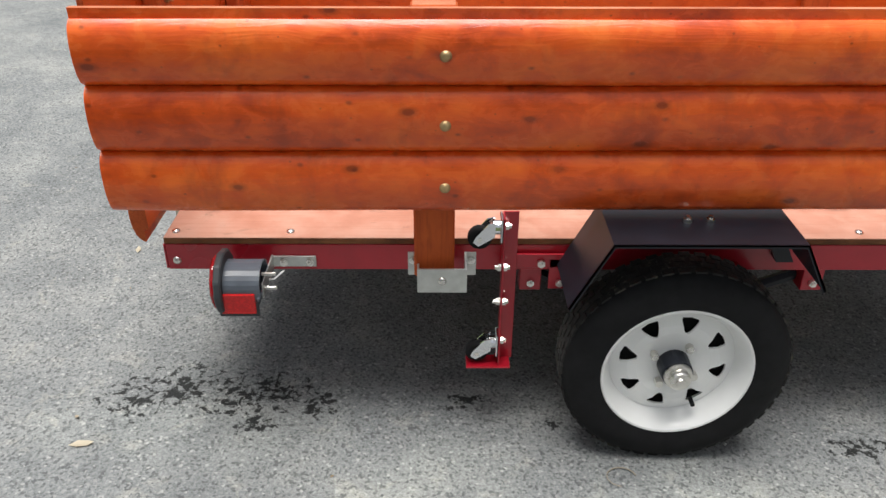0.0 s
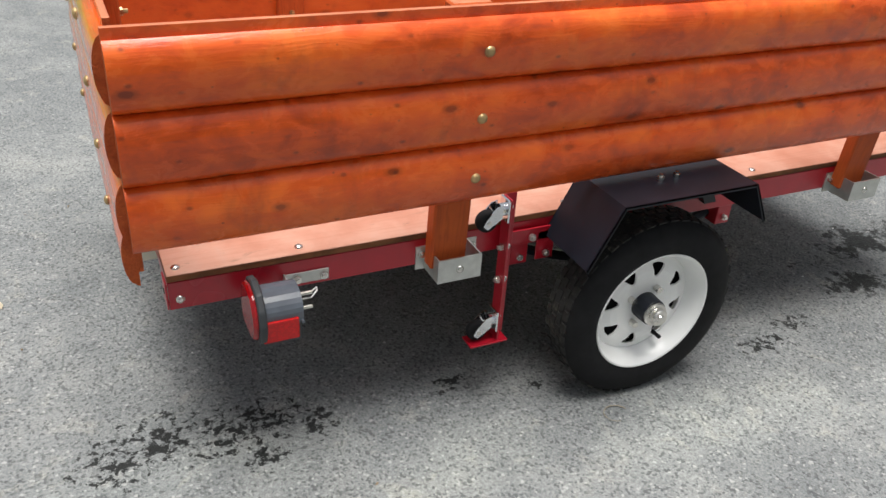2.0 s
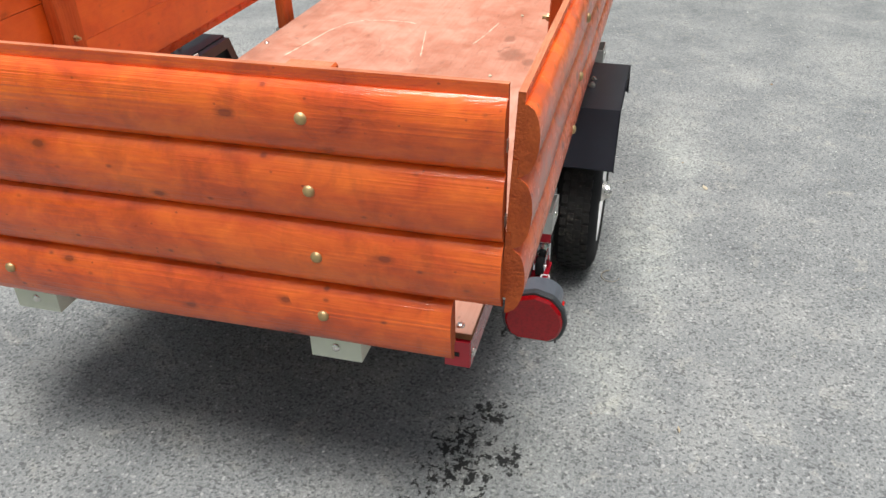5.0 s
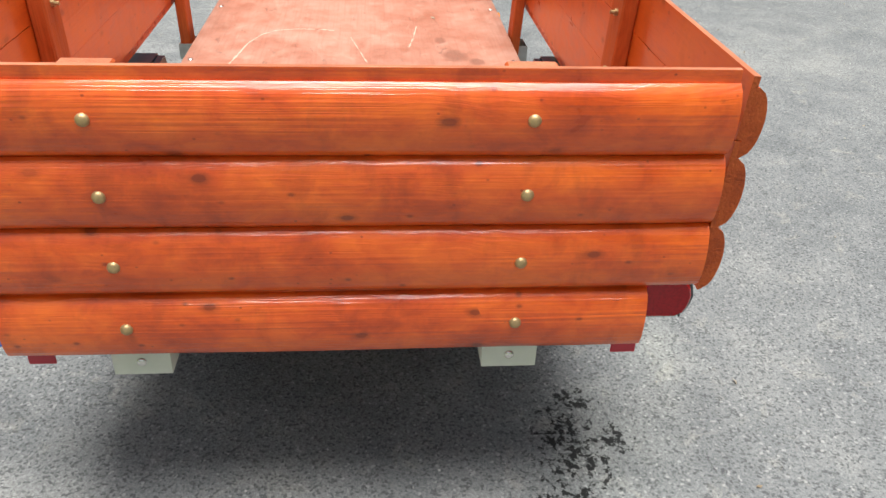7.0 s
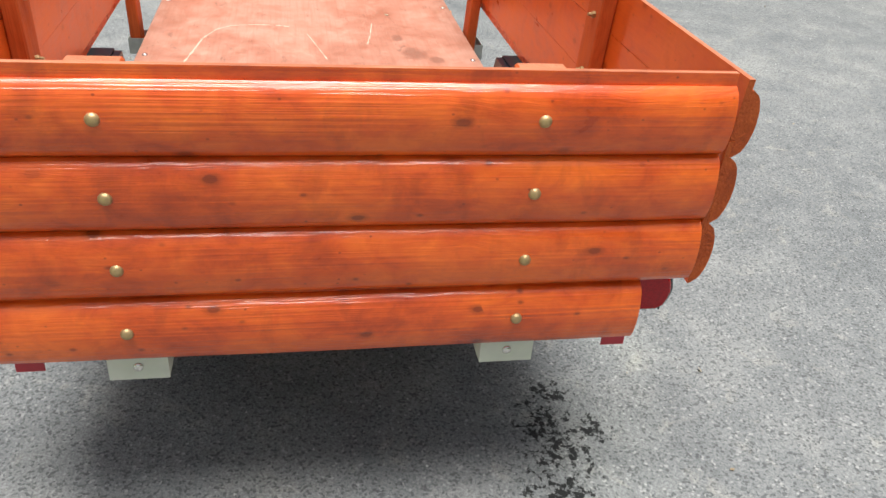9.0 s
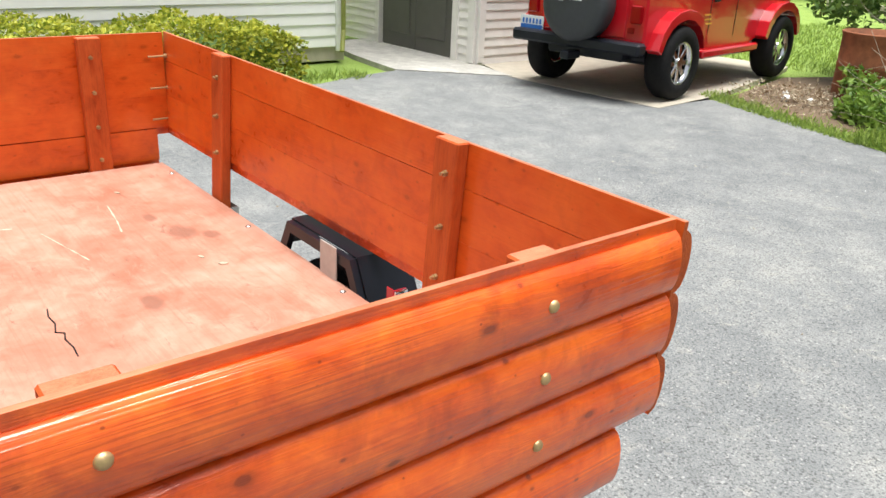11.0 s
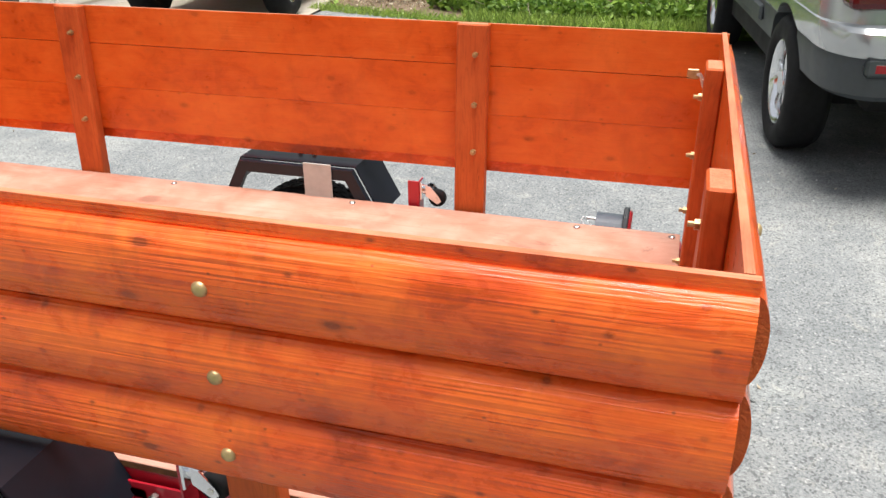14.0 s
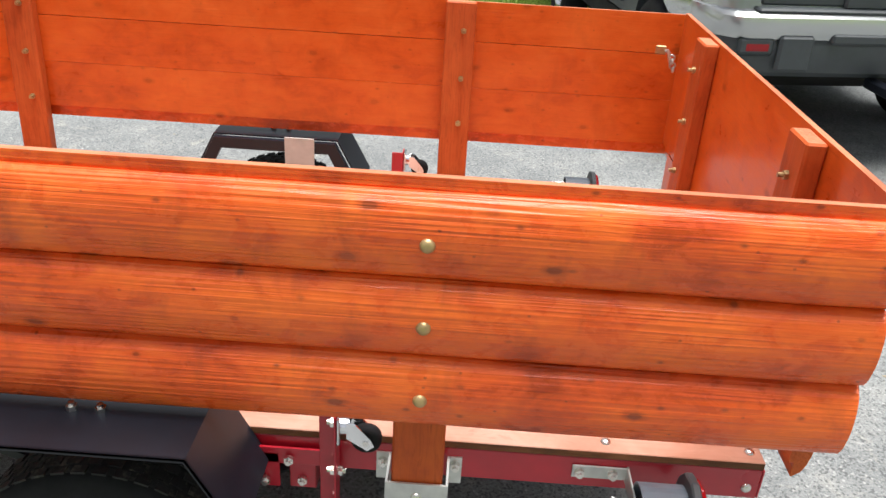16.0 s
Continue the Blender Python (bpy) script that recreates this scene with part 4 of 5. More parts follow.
def build_trailer():
    t = thing("utility_trailer", "small red steel utility trailer with worn plywood deck, white rims", "trailer", TR)
    # channel rails: web outside, flanges inwards
    zt, zb = 0.491, 0.425
    for s in (-1, 1):
        prof = [(0, 0), (0.035, 0), (0.035, -0.004), (0.004, -0.004), (0.004, -(zt - zb) + 0.004), (0.035, -(zt - zb) + 0.004), (0.035, -(zt - zb)), (0, -(zt - zb))]
        bm = prism([(-s * (u) + s * HALF, v + zt) for u, v in prof], NOSE - REAR, "X", 0.0012, centre=((NOSE + REAR) / 2, 0, 0))
        part("side_rail", bm, M_RED, t, "red painted steel channel rail")
    for s in (-1, 1):
        plate = part("rail_end_plate", box((0.004, 0.052, 0.064), (REAR - 0.003, s * (HALF - 0.027), 0.458), 0.001), M_RED, t, "red end plate with a square hole")
        # the hole is a dark square on the plate, its shade put into the colour
        part("square_hole", box((0.002, 0.010, 0.010), (REAR - 0.0055, s * (HALF - 0.027), 0.458)), M_DARK, plate)
    for x in (REAR + 0.002, 0.17, 0.66, 1.15, NOSE - 0.002):
        part("cross_rail", box((0.04, 2 * HALF - 0.012, 0.042), (x + (0.02 if x < 0 else -0.02), 0, 0.468), 0.002), M_RED, t)
    for s in (-1, 1):
        bm = prism([(NOSE, s * 0.55), (NOSE, s * 0.50), (2.95, s * 0.03), (2.95, s * 0.075)], 0.055, "Z", 0.002, centre=(0, 0, 0.43))
        part("tongue_bar", bm, M_RED, t)
    # plywood sheet with a dark layered edge
    bm = box((NOSE - REAR, 2 * HALF + 0.004, 0.017), ((NOSE + REAR) / 2, 0, DECK - 0.0085), 0.0015)
    for f in bm.faces:
        f.material_index = 0 if f.normal.z > 0.5 else 1
    part("deck", bm, [M_DECK, M_PLYEDGE], t, "worn pinkish-stained plywood deck")
    for s in (-1, 1):
        for x in (REAR + 0.022, -0.282, 0.40, 1.02, 1.72):
            piece("deck_bolt", BOLT_ZINC, t, m=pose(x, s * (HALF - 0.026), DECK, -90, 0, 0))
        for x in (REAR + 0.022,):
            piece("frame_bolt", BOLT_ZINC, t, m=pose(x, s * HALF, 0.449, 0, 0, 0 if s < 0 else 180))
    for x, ss in ((STAKES_A[0], -1), (STAKES_A[1], -1), (STAKES_B[0], 1), (STAKES_B[1], 1)):
        stake_pocket(t, x, ss * HALF, ss)
    for y in GATE_STAKES:
        stake_pocket(t, REAR + 0.038, y, -1, M_CREAM, axis=-90)
    for y in FRONT_STAKES:
        stake_pocket(t, NOSE - 0.038, y, -1, M_CREAM, axis=90)
    part("axle", cyl(0.022, 1.30, (0.60, 0, 0.262), "Y", seg=16), M_BLACKP, t, "black axle tube")
    for s in (-1, 1):
        bm = bmesh.new()
        pts = [(0.60 - 0.33 + 0.066 * i, s * 0.565, 0.40 - 0.09 * math.sin(math.pi * i / 10)) for i in range(11)]
        bm = tube(pts, 0.014, 6)
        part("leaf_spring", bm, M_BLACKP, t, "black leaf spring")
        for xx in (0.27, 0.93):
            part("spring_hanger", box((0.05, 0.045, 0.075), (xx, s * 0.585, 0.405), 0.002), M_RED, t)
            piece("bolt", HEX_ZINC, t, m=pose(xx, s * 0.608, 0.39, 0, 0, 180 if s < 0 else 0))
        wheel(t, 0.594, s * 0.715, 0.249, s)
        fender(t, 0.60, s)
        tail_light(t, -0.372, s * 0.713, s)
        swivel_post(t, 0.20, s * 0.645, s)
    bm = cyl(0.028, 0.022, (0, 0, 0), "Y", seg=20, bevel=0.004)
    part("side_marker", bm, M_AMBER, t, "round amber side marker", m=pose(1.755, -HALF - 0.011, 0.462))
    # plate hung under the tail lamp on the far side
    pl = part("number_plate", box((0.003, 0.30, 0.15), (0, 0, 0), 0.001), M_PLATE, t, "white and blue plate on a bracket", m=pose(-0.325, 0.81, 0.355))
    part("plate_band", box((0.002, 0.296, 0.034), (-0.0025, 0, -0.055)), M_BLUE, pl)
    for i in range(5):
        part("plate_bar", box((0.002, 0.012, 0.06), (-0.0025, -0.10 + i * 0.045, 0.0)), M_BLACK, pl)
    part("crack", tube([(0.30, -0.006, -0.001), (0.25, 0.004, 0.0005), (0.20, 0.0, 0.001), (0.15, 0.012, 0.001), (0.135, -0.006, 0.002), (0.10, 0.002, 0.001), (0.05, -0.004, 0.0005), (0, 0, -0.001)], 0.0022, 5), M_DARK, t, "dark crack in the plywood", m=pose(0.432, 0.152, DECK))
    scratch = M_PALE
    arc = [(0.90, 0.455), (1.05, 0.43), (1.22, 0.405), (1.33, 0.365), (1.385, 0.31), (1.405, 0.22), (1.40, 0.13), (1.385, 0.08)]
    for name, line, wdt in (("scratch", arc, 0.006), ("scratch", [(1.46, -0.245), (1.30, -0.225), (1.16, -0.20)], 0.004), ("scratch", [(1.30, 0.02), (1.12, -0.02), (0.98, -0.05)], 0.003)):
        bm = bmesh.new()
        rng = random.Random(len(line))
        rows = []
        for k in range(len(line) - 1):
            for q in range(6):
                f = q / 6
                x = line[k][0] * (1 - f) + line[k + 1][0] * f
                y = line[k][1] * (1 - f) + line[k + 1][1] * f
                w2 = wdt * rng.uniform(0.15, 1.0)
                dx, dy = line[k + 1][0] - line[k][0], line[k + 1][1] - line[k][1]
                n = math.hypot(dx, dy)
                rows.append((bm.verts.new((x - dy / n * w2, y + dx / n * w2, DECK + 0.0006)), bm.verts.new((x + dy / n * w2, y - dx / n * w2, DECK + 0.0006))))
        for a2, b2 in zip(rows, rows[1:]):
            bm.faces.new((a2[0], a2[1], b2[1], b2[0]))
        part(name, bm, scratch, t, "pale scuffed scratch in the stain")
    return t


# ---------------------------------------------------------------- the surroundings
def lap_wall(name, p0, p1, z0, z1, mat, label, exposure, thick=0.12, openings=()):
    """A wall of lap siding from p0 to p1 (its outer face to the left of that way), each lap a piece."""
    a, b = Vector((*p0, 0)), Vector((*p1, 0))
    L = (b - a).length
    ang = math.degrees(math.atan2(b.y - a.y, b.x - a.x))
    w = thing(name, label, "wall", pose(a.x, a.y, 0, 0, 0, ang), kind="structure")
    bm = None
    segs = []
    cuts = sorted(openings)
    xs = 0
    for (u0, u1, v0, v1) in cuts:
        segs.append((xs, u0, z0, z1))
        if v0 > z0:
            segs.append((u0, u1, z0, v0))
        if v1 < z1:
            segs.append((u0, u1, v1, z1))
        xs = u1
    segs.append((xs, L, z0, z1))
    for u0, u1, v0, v1 in segs:
        bm = box((u1 - u0, thick, v1 - v0), ((u0 + u1) / 2, -thick / 2, (v0 + v1) / 2), 0, bm)
    part("wall_core", bm, mat, w)
    n = int((z1 - z0) / exposure)
    cache = {}
    for i in range(n + 1):
        za = z0 + i * exposure
        zb = min(za + exposure, z1)
        if zb - za < 0.01:
            continue
        runs = [(0.0, L)]
        for (u0, u1, v0, v1) in cuts:
            if zb > v0 + 0.01 and za < v1 - 0.01:
                nr = []
                for r0, r1 in runs:
                    if u0 > r0:
                        nr.append((r0, min(u0, r1)))
                    if u1 < r1:
                        nr.append((max(u1, r0), r1))
                runs = nr
        for r0, r1 in runs:
            key = (round(r1 - r0, 3), round(zb - za, 3))
            if key not in cache:
                h = zb - za
                bm = prism([(0.002, 0.0), (0.020, 0.0), (0.022, 0.006), (0.006, h), (0.002, h)], r1 - r0, "X")
                me = bpy.data.meshes.new("lap_board")
                bmesh.ops.recalc_face_normals(bm, faces=bm.faces)
                bm.to_mesh(me)
                bm.free()
                me.materials.append(mat)
                cache[key] = me
            piece("lap_board", cache[key], w, m=pose((r0 + r1) / 2, 0, za))
    return w, L


def build_buildings():
    # white house beyond the hedge
    w, L = lap_wall("wall_house", (7.05, -2.35), (7.05, 4.5), 0.15, 3.4, M_SIDING, "white lap-sided house wall behind a clipped hedge", 0.128, 0.16)
    w2, L2 = lap_wall("wall_house_return", (11.0, -2.35), (7.05, -2.35), 0.15, 3.4, M_SIDING, "white lap-sided return wall of the house", 0.128, 0.16)
    for ob_w in (w,):
        part("corner_board", box((0.11, 0.03, 3.3), (0.055, 0.03, 1.75), 0.003), M_SIDING, ob_w, "white corner board")
    tagged(part("house_footing", box((4.1, 6.9, 0.17), (9.1, 1.08, 0.07), 0.005), M_CONC), "grey house footing", "footing", kind="structure")
    bm = tube([(6.95, -2.30, 3.2), (6.95, -2.30, 0.35), (6.85, -2.22, 0.12)], 0.028, 8)
    tagged(part("downpipe", bm, plain("olive_green_pipe", (0.22, 0.24, 0.05), 0.5, 0, 0.2, 12)), "olive green downpipe at the house corner", "downpipe", kind="structure")
    # garage: front with the double doors, side wall with a window
    g, Lg = lap_wall("wall_garage_front", (6.0, -3.55), (9.0, -3.55), 0.0, 2.9, M_GSIDING, "weathered cream lap-sided garage front", 0.105, 0.14,
                     openings=((0.42, 1.99, 0.02, 2.05),))
    for u in (0.42 - 0.05, 1.99 + 0.05):
        part("door_casing", box((0.10, 0.04, 2.1), (u, 0.025, 1.05), 0.004), M_GSIDING, g)
    part("corner_board", box((0.12, 0.035, 2.85), (0.06, 0.028, 1.45), 0.004), M_GSIDING, g)
    d = thing("door_garage", "dark grey double garage doors, closed, with a black handle", "door", pose(9.0 - 1.05, -3.58, 0, 0, 0, 180), kind="structure")
    for k in (0, 1):
        lf = part("door_leaf", box((0.738, 0.04, 2.02), (0.3725 + 0.745 * k, -0.01, 1.03), 0.004), M_GDOOR, d)
        for zz in (0.55, 1.5):
            part("door_panel", box((0.5, 0.012, 0.7), (0.3725 + 0.745 * k, -0.034, zz), 0.006), M_GDOOR, lf)
    for k in (-1, 1):
        pts = [(0.745 + k * 0.05, -0.03, 1.16), (0.745 + k * 0.09, -0.08, 1.12), (0.745 + k * 0.09, -0.08, 1.02), (0.745 + k * 0.05, -0.03, 0.98)]
        part("door_handle", tube(pts, 0.016, 8), M_BLACK, d, "black iron door handle")
    s, Ls = lap_wall("wall_garage_side", (6.0, -9.2), (6.0, -3.55), 0.0, 2.9, M_GSIDING, "weathered cream lap-sided garage side wall", 0.105, 0.14,
                     openings=((4.70, 5.23, 0.93, 2.0),))
    part("corner_board", box((0.10, 0.035, 2.85), (Ls - 0.05, 0.03, 1.45), 0.004), M_GSIDING, s)
    part("shutter", box((0.22, 0.03, 1.15), (5.36, 0.035, 1.42), 0.006), M_GDOOR, s, "dark shutter beside the window")
    for i in range(14):
        part("shutter_slat", box((0.17, 0.012, 0.05), (5.36, 0.052, 0.92 + i * 0.075), 0.003, rot=Matrix.Rotation(radians(25), 4, "X")), M_GDOOR, s)
    win = thing("window_garage", "brown-framed garage window with dark panes", "window", pose(6.0, -3.55, 0, 0, 0, -90), kind="structure")
    for bx in (0.45, 0.685, 0.92):
        part("window_frame", box((0.05, 0.05, 1.08), (bx, 0.0, 1.465), 0.004), M_WINWOOD, win)
    for bz in (0.955, 1.47, 1.975):
        part("window_rail", box((0.52, 0.052, 0.045), (0.685, 0.0, bz), 0.004), M_WINWOOD, win)
    for bx in (0.567, 0.803):
        for bz in (1.21, 1.72):
            part("pane", box((0.2, 0.008, 0.48), (bx, -0.02, bz)), M_GLASS, win)
    part("window_sill", box((0.62, 0.09, 0.03), (0.685, 0.03, 0.92), 0.004), M_GSIDING, win)
    tagged(part("roof_garage", prism([(5.7, 2.85), (8.95, 2.85), (8.95, 3.0), (7.4, 4.2), (5.7, 3.0)], 6.2, "Y", centre=(0, -6.4, 0)), plain("grey_shingles", (0.16, 0.15, 0.14), 0.9, 0, 0.3, 18, 0.5)), "grey garage roof", "roof", kind="structure")
    tagged(part("roof_house", prism([(6.6, 3.38), (11.6, 3.38), (9.1, 5.6)], 7.6, "Y", centre=(0, 1.1, 0)), plain("dark_shingles", (0.12, 0.11, 0.10), 0.9, 0, 0.3, 18, 0.5)), "dark house roof", "roof", kind="structure")
    # far neighbour's house and fence line past the lawn
    h = thing("neighbour_house", "pale house far beyond the lawn", "house", pose(13, -27, 0, 0, 0, 20))
    part("wall", box((16, 6, 3.2), (0, 0, 1.55), 0.02), M_SIDING, h)
    part("roof", prism([(-8.4, 3.1), (8.4, 3.1), (6.5, 5.6), (-6.5, 5.6)], 6.8, "Y"), M_GDOOR, h)
    for i in range(5):
        wd = part("window", box((1.0, 0.1, 1.1), (-6 + 3 * i, 3.02, 1.8), 0.01), M_GLASS, h)
        part("sill", box((1.1, 0.14, 0.06), (-6 + 3 * i, 3.05, 1.2), 0.01), M_SIDING, wd)
    p = thing("yellow_post", "orange-yellow wooden post by the lawn", "post", pose(6.5, -11.2, 0))
    part("post_shaft", box((0.12, 0.12, 2.2), (0, 0, 1.1), 0.01), M_YELLOW, p)
    part("post_arm", tube([(0.06, 0, 0.75), (-0.2, 0, 0.7), (-0.25, 0, 0.95)], 0.03, 6), M_YELLOW, p)
    tagged(part("timber_edging", box((5, 0.14, 0.16), (7.2, -19.0, 0.06), 0.01), M_CONC), "weathered timber edging across the lawn", "edging")


def leafy(name, label, category, m, radius, leaf, n, mat, height, seed, trunk=True, clumps=26):
    """A shrub or small tree: stem, limbs and a ragged crown of leaves in clumps."""
    rng = random.Random(seed)
    t = thing(name, label, category, m)
    cs = []
    for i in range(clumps):
        a, r = rng.uniform(0, 6.28), radius * math.sqrt(rng.random())
        cs.append((r * math.cos(a), r * math.sin(a), height * (0.25 + 0.75 * rng.random() * (1 - 0.35 * r / radius)), radius * rng.uniform(0.14, 0.34)))
    if trunk:
        bm = None
        bm = tube([(0, 0, -0.05), (0.03, 0.02, height * 0.3), (0.0, 0.05, height * 0.6)], 0.05 * height / 2, 8, bm, 0.5)
        part("trunk", bm, M_BARK, t)
        bm = None
        for c in cs[:7]:
            bm = tube([(0, 0, height * 0.15), (c[0] * 0.5, c[1] * 0.5, c[2] * 0.6), c[:3]], 0.018 * height / 2, 5, bm, 0.3)
        part("limbs", bm, M_BARK, t)

    def place(r):
        c = cs[int(r.integers(len(cs)))]
        d = r.normal(size=3)
        d /= np.linalg.norm(d)
        k = c[3] * r.uniform(0.35, 1.1)
        return (c[0] + d[0] * k, c[1] + d[1] * k, max(0.02, c[2] + d[2] * k * 0.8))
    scatter("crown", t, mat, n, place, leaf, seed, 0.55)
    return t


def build_plants():
    # clipped hedge against the white wall
    h = thing("hedge", "low clipped yellow-green hedge before the white wall", "hedge", pose(6.42, 0.85, 0))

    def hedge(r):
        x, y = r.uniform(-0.55, 0.5), r.uniform(-2.05, 3.0)
        top = 0.585 + 0.05 * math.sin(y * 5) + 0.03 * math.sin(y * 13 + x * 7)
        side = r.uniform()
        if y < -1.75:
            top *= 0.6 + 0.4 * (y + 2.05) / 0.3
        if side < 0.45:
            return (x, y, top - abs(r.normal()) * 0.05)
        if side < 0.85:
            return (-0.55 + abs(r.normal()) * 0.06, y, r.uniform(0.06, top))
        return (x, y, r.uniform(0.1, top))
    scatter("foliage", h, M_HEDGE, 19000, hedge, 0.055, 3, 0.55)
    bm = None
    for i in range(36):
        y = -1.9 + i * 0.135
        bm = tube([(-0.1, y, 0), (-0.2 + 0.1 * math.sin(i), y + 0.05, 0.3), (-0.1, y - 0.03, 0.5)], 0.012, 5, bm, 0.4)
    part("stems", bm, M_BARK, h)
    # a plain green box added to stand for the shaded inside of the hedge
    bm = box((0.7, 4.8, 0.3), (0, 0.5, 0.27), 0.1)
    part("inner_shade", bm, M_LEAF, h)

    def verge(r):
        return (5.92 + r.normal() * 0.09, r.uniform(-1.9, 3.2), 0.0)
    tagged(scatter("verge_grass", None, M_GRASS, 2200, verge, 0.09, 8, 0.14, up=1.6), "grass strip along the hedge", "grass", kind="stuff")

    def lawn_edge(r):
        x = -4 + 5.6 * r.uniform()
        e = -3.66 - 0.02 * x if x < 0 else -3.66 - 0.05 * x - 0.055 * x * x
        return (x, min(e, -3.6) - abs(r.normal()) * 0.28, -0.01)
    tagged(scatter("edge_grass", None, M_GRASS, 8000, lawn_edge, 0.12, 9, 0.10, up=1.7), "tufts of grass along the asphalt edge", "grass", kind="stuff")

    def north_edge(r):
        x = r.uniform(-4.5, 0.5)
        return (x, 6.95 + 0.28 * min(x + 0.8, 0) + 0.02 + abs(r.normal()) * 0.22, -0.02)
    tagged(scatter("verge_blades", None, M_GRASS, 3500, north_edge, 0.08, 39, 0.12, up=1.5), "grass along the lawn's edge of the drive", "grass", kind="stuff")

    def short_edge(r):
        x = 1.5 + 2.0 * r.uniform()
        return (x, -3.66 - 0.05 * x - 0.055 * x * x - abs(r.normal()) * 0.20, -0.01)
    tagged(scatter("short_grass", None, M_GRASS, 2600, short_edge, 0.06, 19, 0.13, up=1.4), "short thin grass at the edge of the soil", "grass", kind="stuff")

    def soil_litter(r):
        return (2.75 + r.normal() * 0.38, -5.45 + r.normal() * 0.36, abs(r.normal()) * 0.03)
    tagged(scatter("dead_leaves", None, M_LITTER, 1500, soil_litter, 0.05, 29, 0.45, up=0.2), "brown dead leaves and bark round the drum", "leaf litter", kind="stuff")

    def weeds(r):
        x = r.uniform(-4, 2.2)
        near = -4.05 - 0.09 * max(x, 0) ** 1.5 - 0.45 * max(x - 1.2, 0)
        d = abs(r.normal()) * 0.42
        return (x, near - d, abs(r.normal()) * (0.10 + 0.20 * min(d, 0.6)))
    tagged(scatter("weeds", None, M_WEED, 8500, weeds, 0.085, 10, 0.6, up=0.5), "low broad-leaved weeds before the brush", "weeds", kind="stuff")

    def far_lawn(r):
        return (r.uniform(3.3, 7.2), r.uniform(-14, -7.4), -0.04)
    tagged(scatter("lawn_blades", None, M_GRASS, 9000, far_lawn, 0.09, 12, 0.12, up=1.8), "short lawn blades", "grass", kind="stuff")
    # dead brush heap
    b = thing("brush_heap", "heap of grey dead branches and twigs", "brush", pose(0.4, -5.6, 0))
    rng = random.Random(21)
    def stick(r0, ln):
        p = Vector((rng.uniform(-3.0, 1.35), rng.gauss(0, 0.5), abs(rng.gauss(0.3, 0.42))))
        d = Vector((rng.gauss(0, 0.8), rng.gauss(0, 0.5), rng.gauss(0.35, 0.5))).normalized()
        pts = [p]
        for k in range(5):
            d = (d + Vector((rng.gauss(0, 0.18), rng.gauss(0, 0.18), rng.gauss(-0.02, 0.18)))).normalized()
            q = pts[-1] + d * ln * rng.uniform(0.12, 0.28)
            q.z = max(q.z, 0.02)
            pts.append(q)
        return tube(pts, r0 * rng.uniform(0.6, 1.5), 5, None, 0.35)
    for i in range(75):
        part("branch", stick(0.0065, 1.5), M_TWIG, b)
    vs, fs = [], []
    for i in range(1100):
        tb = stick(0.0032, 0.9)
        tb.verts.index_update()
        k = len(vs)
        vs += [tuple(v.co) for v in tb.verts]
        fs += [tuple(k + v.index for v in f.verts) for f in tb.faces]
        tb.free()
    me = bpy.data.meshes.new("twig_tangle")
    me.from_pydata(vs, [], fs)
    me.materials.append(M_TWIG)
    tagged(piece("twig_tangle", me, b), kind="stuff")
    for i, (x, y, z, a, l) in enumerate(((-0.25, -4.55, 0.25, 55, 1.2), (-0.55, -4.6, 0.3, 62, 1.3), (-0.05, -4.75, 0.22, 40, 1.1))):
        tagged(part("fallen_log", cyl(0.055, l, (0, 0, 0), "Z", 0.045, 12, 0.008), M_TWIG, m=pose(x, y, z + 0.15, 0, a, 20 + 25 * i)), "grey weathered log leaning in the brush", "log", group="logs in the brush")
    leafy("shrub", "tall leafy green shrub behind the rusty drum", "shrub", pose(2.3, -8.0, 0), 1.6, 0.11, 11000, M_LEAF, 2.9, 31, clumps=40)
    leafy("shrub", "dense green shrub behind the dead brush", "shrub", pose(0.5, -7.3, 0), 1.6, 0.10, 14000, M_LEAF, 2.6, 32)
    leafy("shrub", "dense green shrub behind the dead brush", "shrub", pose(-1.9, -6.9, 0), 1.5, 0.10, 11000, M_LEAF, 2.4, 33)
    leafy("sapling", "small leafy green sapling beside the rusty drum", "shrub", pose(2.42, -5.50, 0), 0.20, 0.085, 220, M_WEED, 0.42, 34, clumps=10)
    for i, (x, y, r, hh) in enumerate(((12, -24, 3.5, 6), (5.5, -26, 4, 7), (18, -22, 4, 7), (0, -20, 4, 7))):
        leafy("tree", "broad green tree beyond the lawn", "tree", pose(x, y, 0), r, 0.32, 4500, M_LEAF, hh, 50 + i, clumps=34)
    # two trees out of view, added to darken what the tailgate's varnish reflects
    for i in range(2):
        leafy("tree", "unseen tall green tree added behind the open end of the drive", "tree", pose(-9.5 - (i % 2) * 1.4, -5.5 + i * 3.0, 0), 2.3, 0.42, 1600, M_LEAF, 6.5 + (i % 3) * 0.8, 90 + i, clumps=26)
    # a tree row out of view, added to close the place for reflections
    for i in range(9):
        leafy("tree", "unseen broad green tree added to close the far side of the driveway", "tree", pose(-14 + i * 3.4, 13 + (i % 3), 0), 2.4, 0.3, 1500, M_LEAF, 5.5, 70 + i, clumps=20)


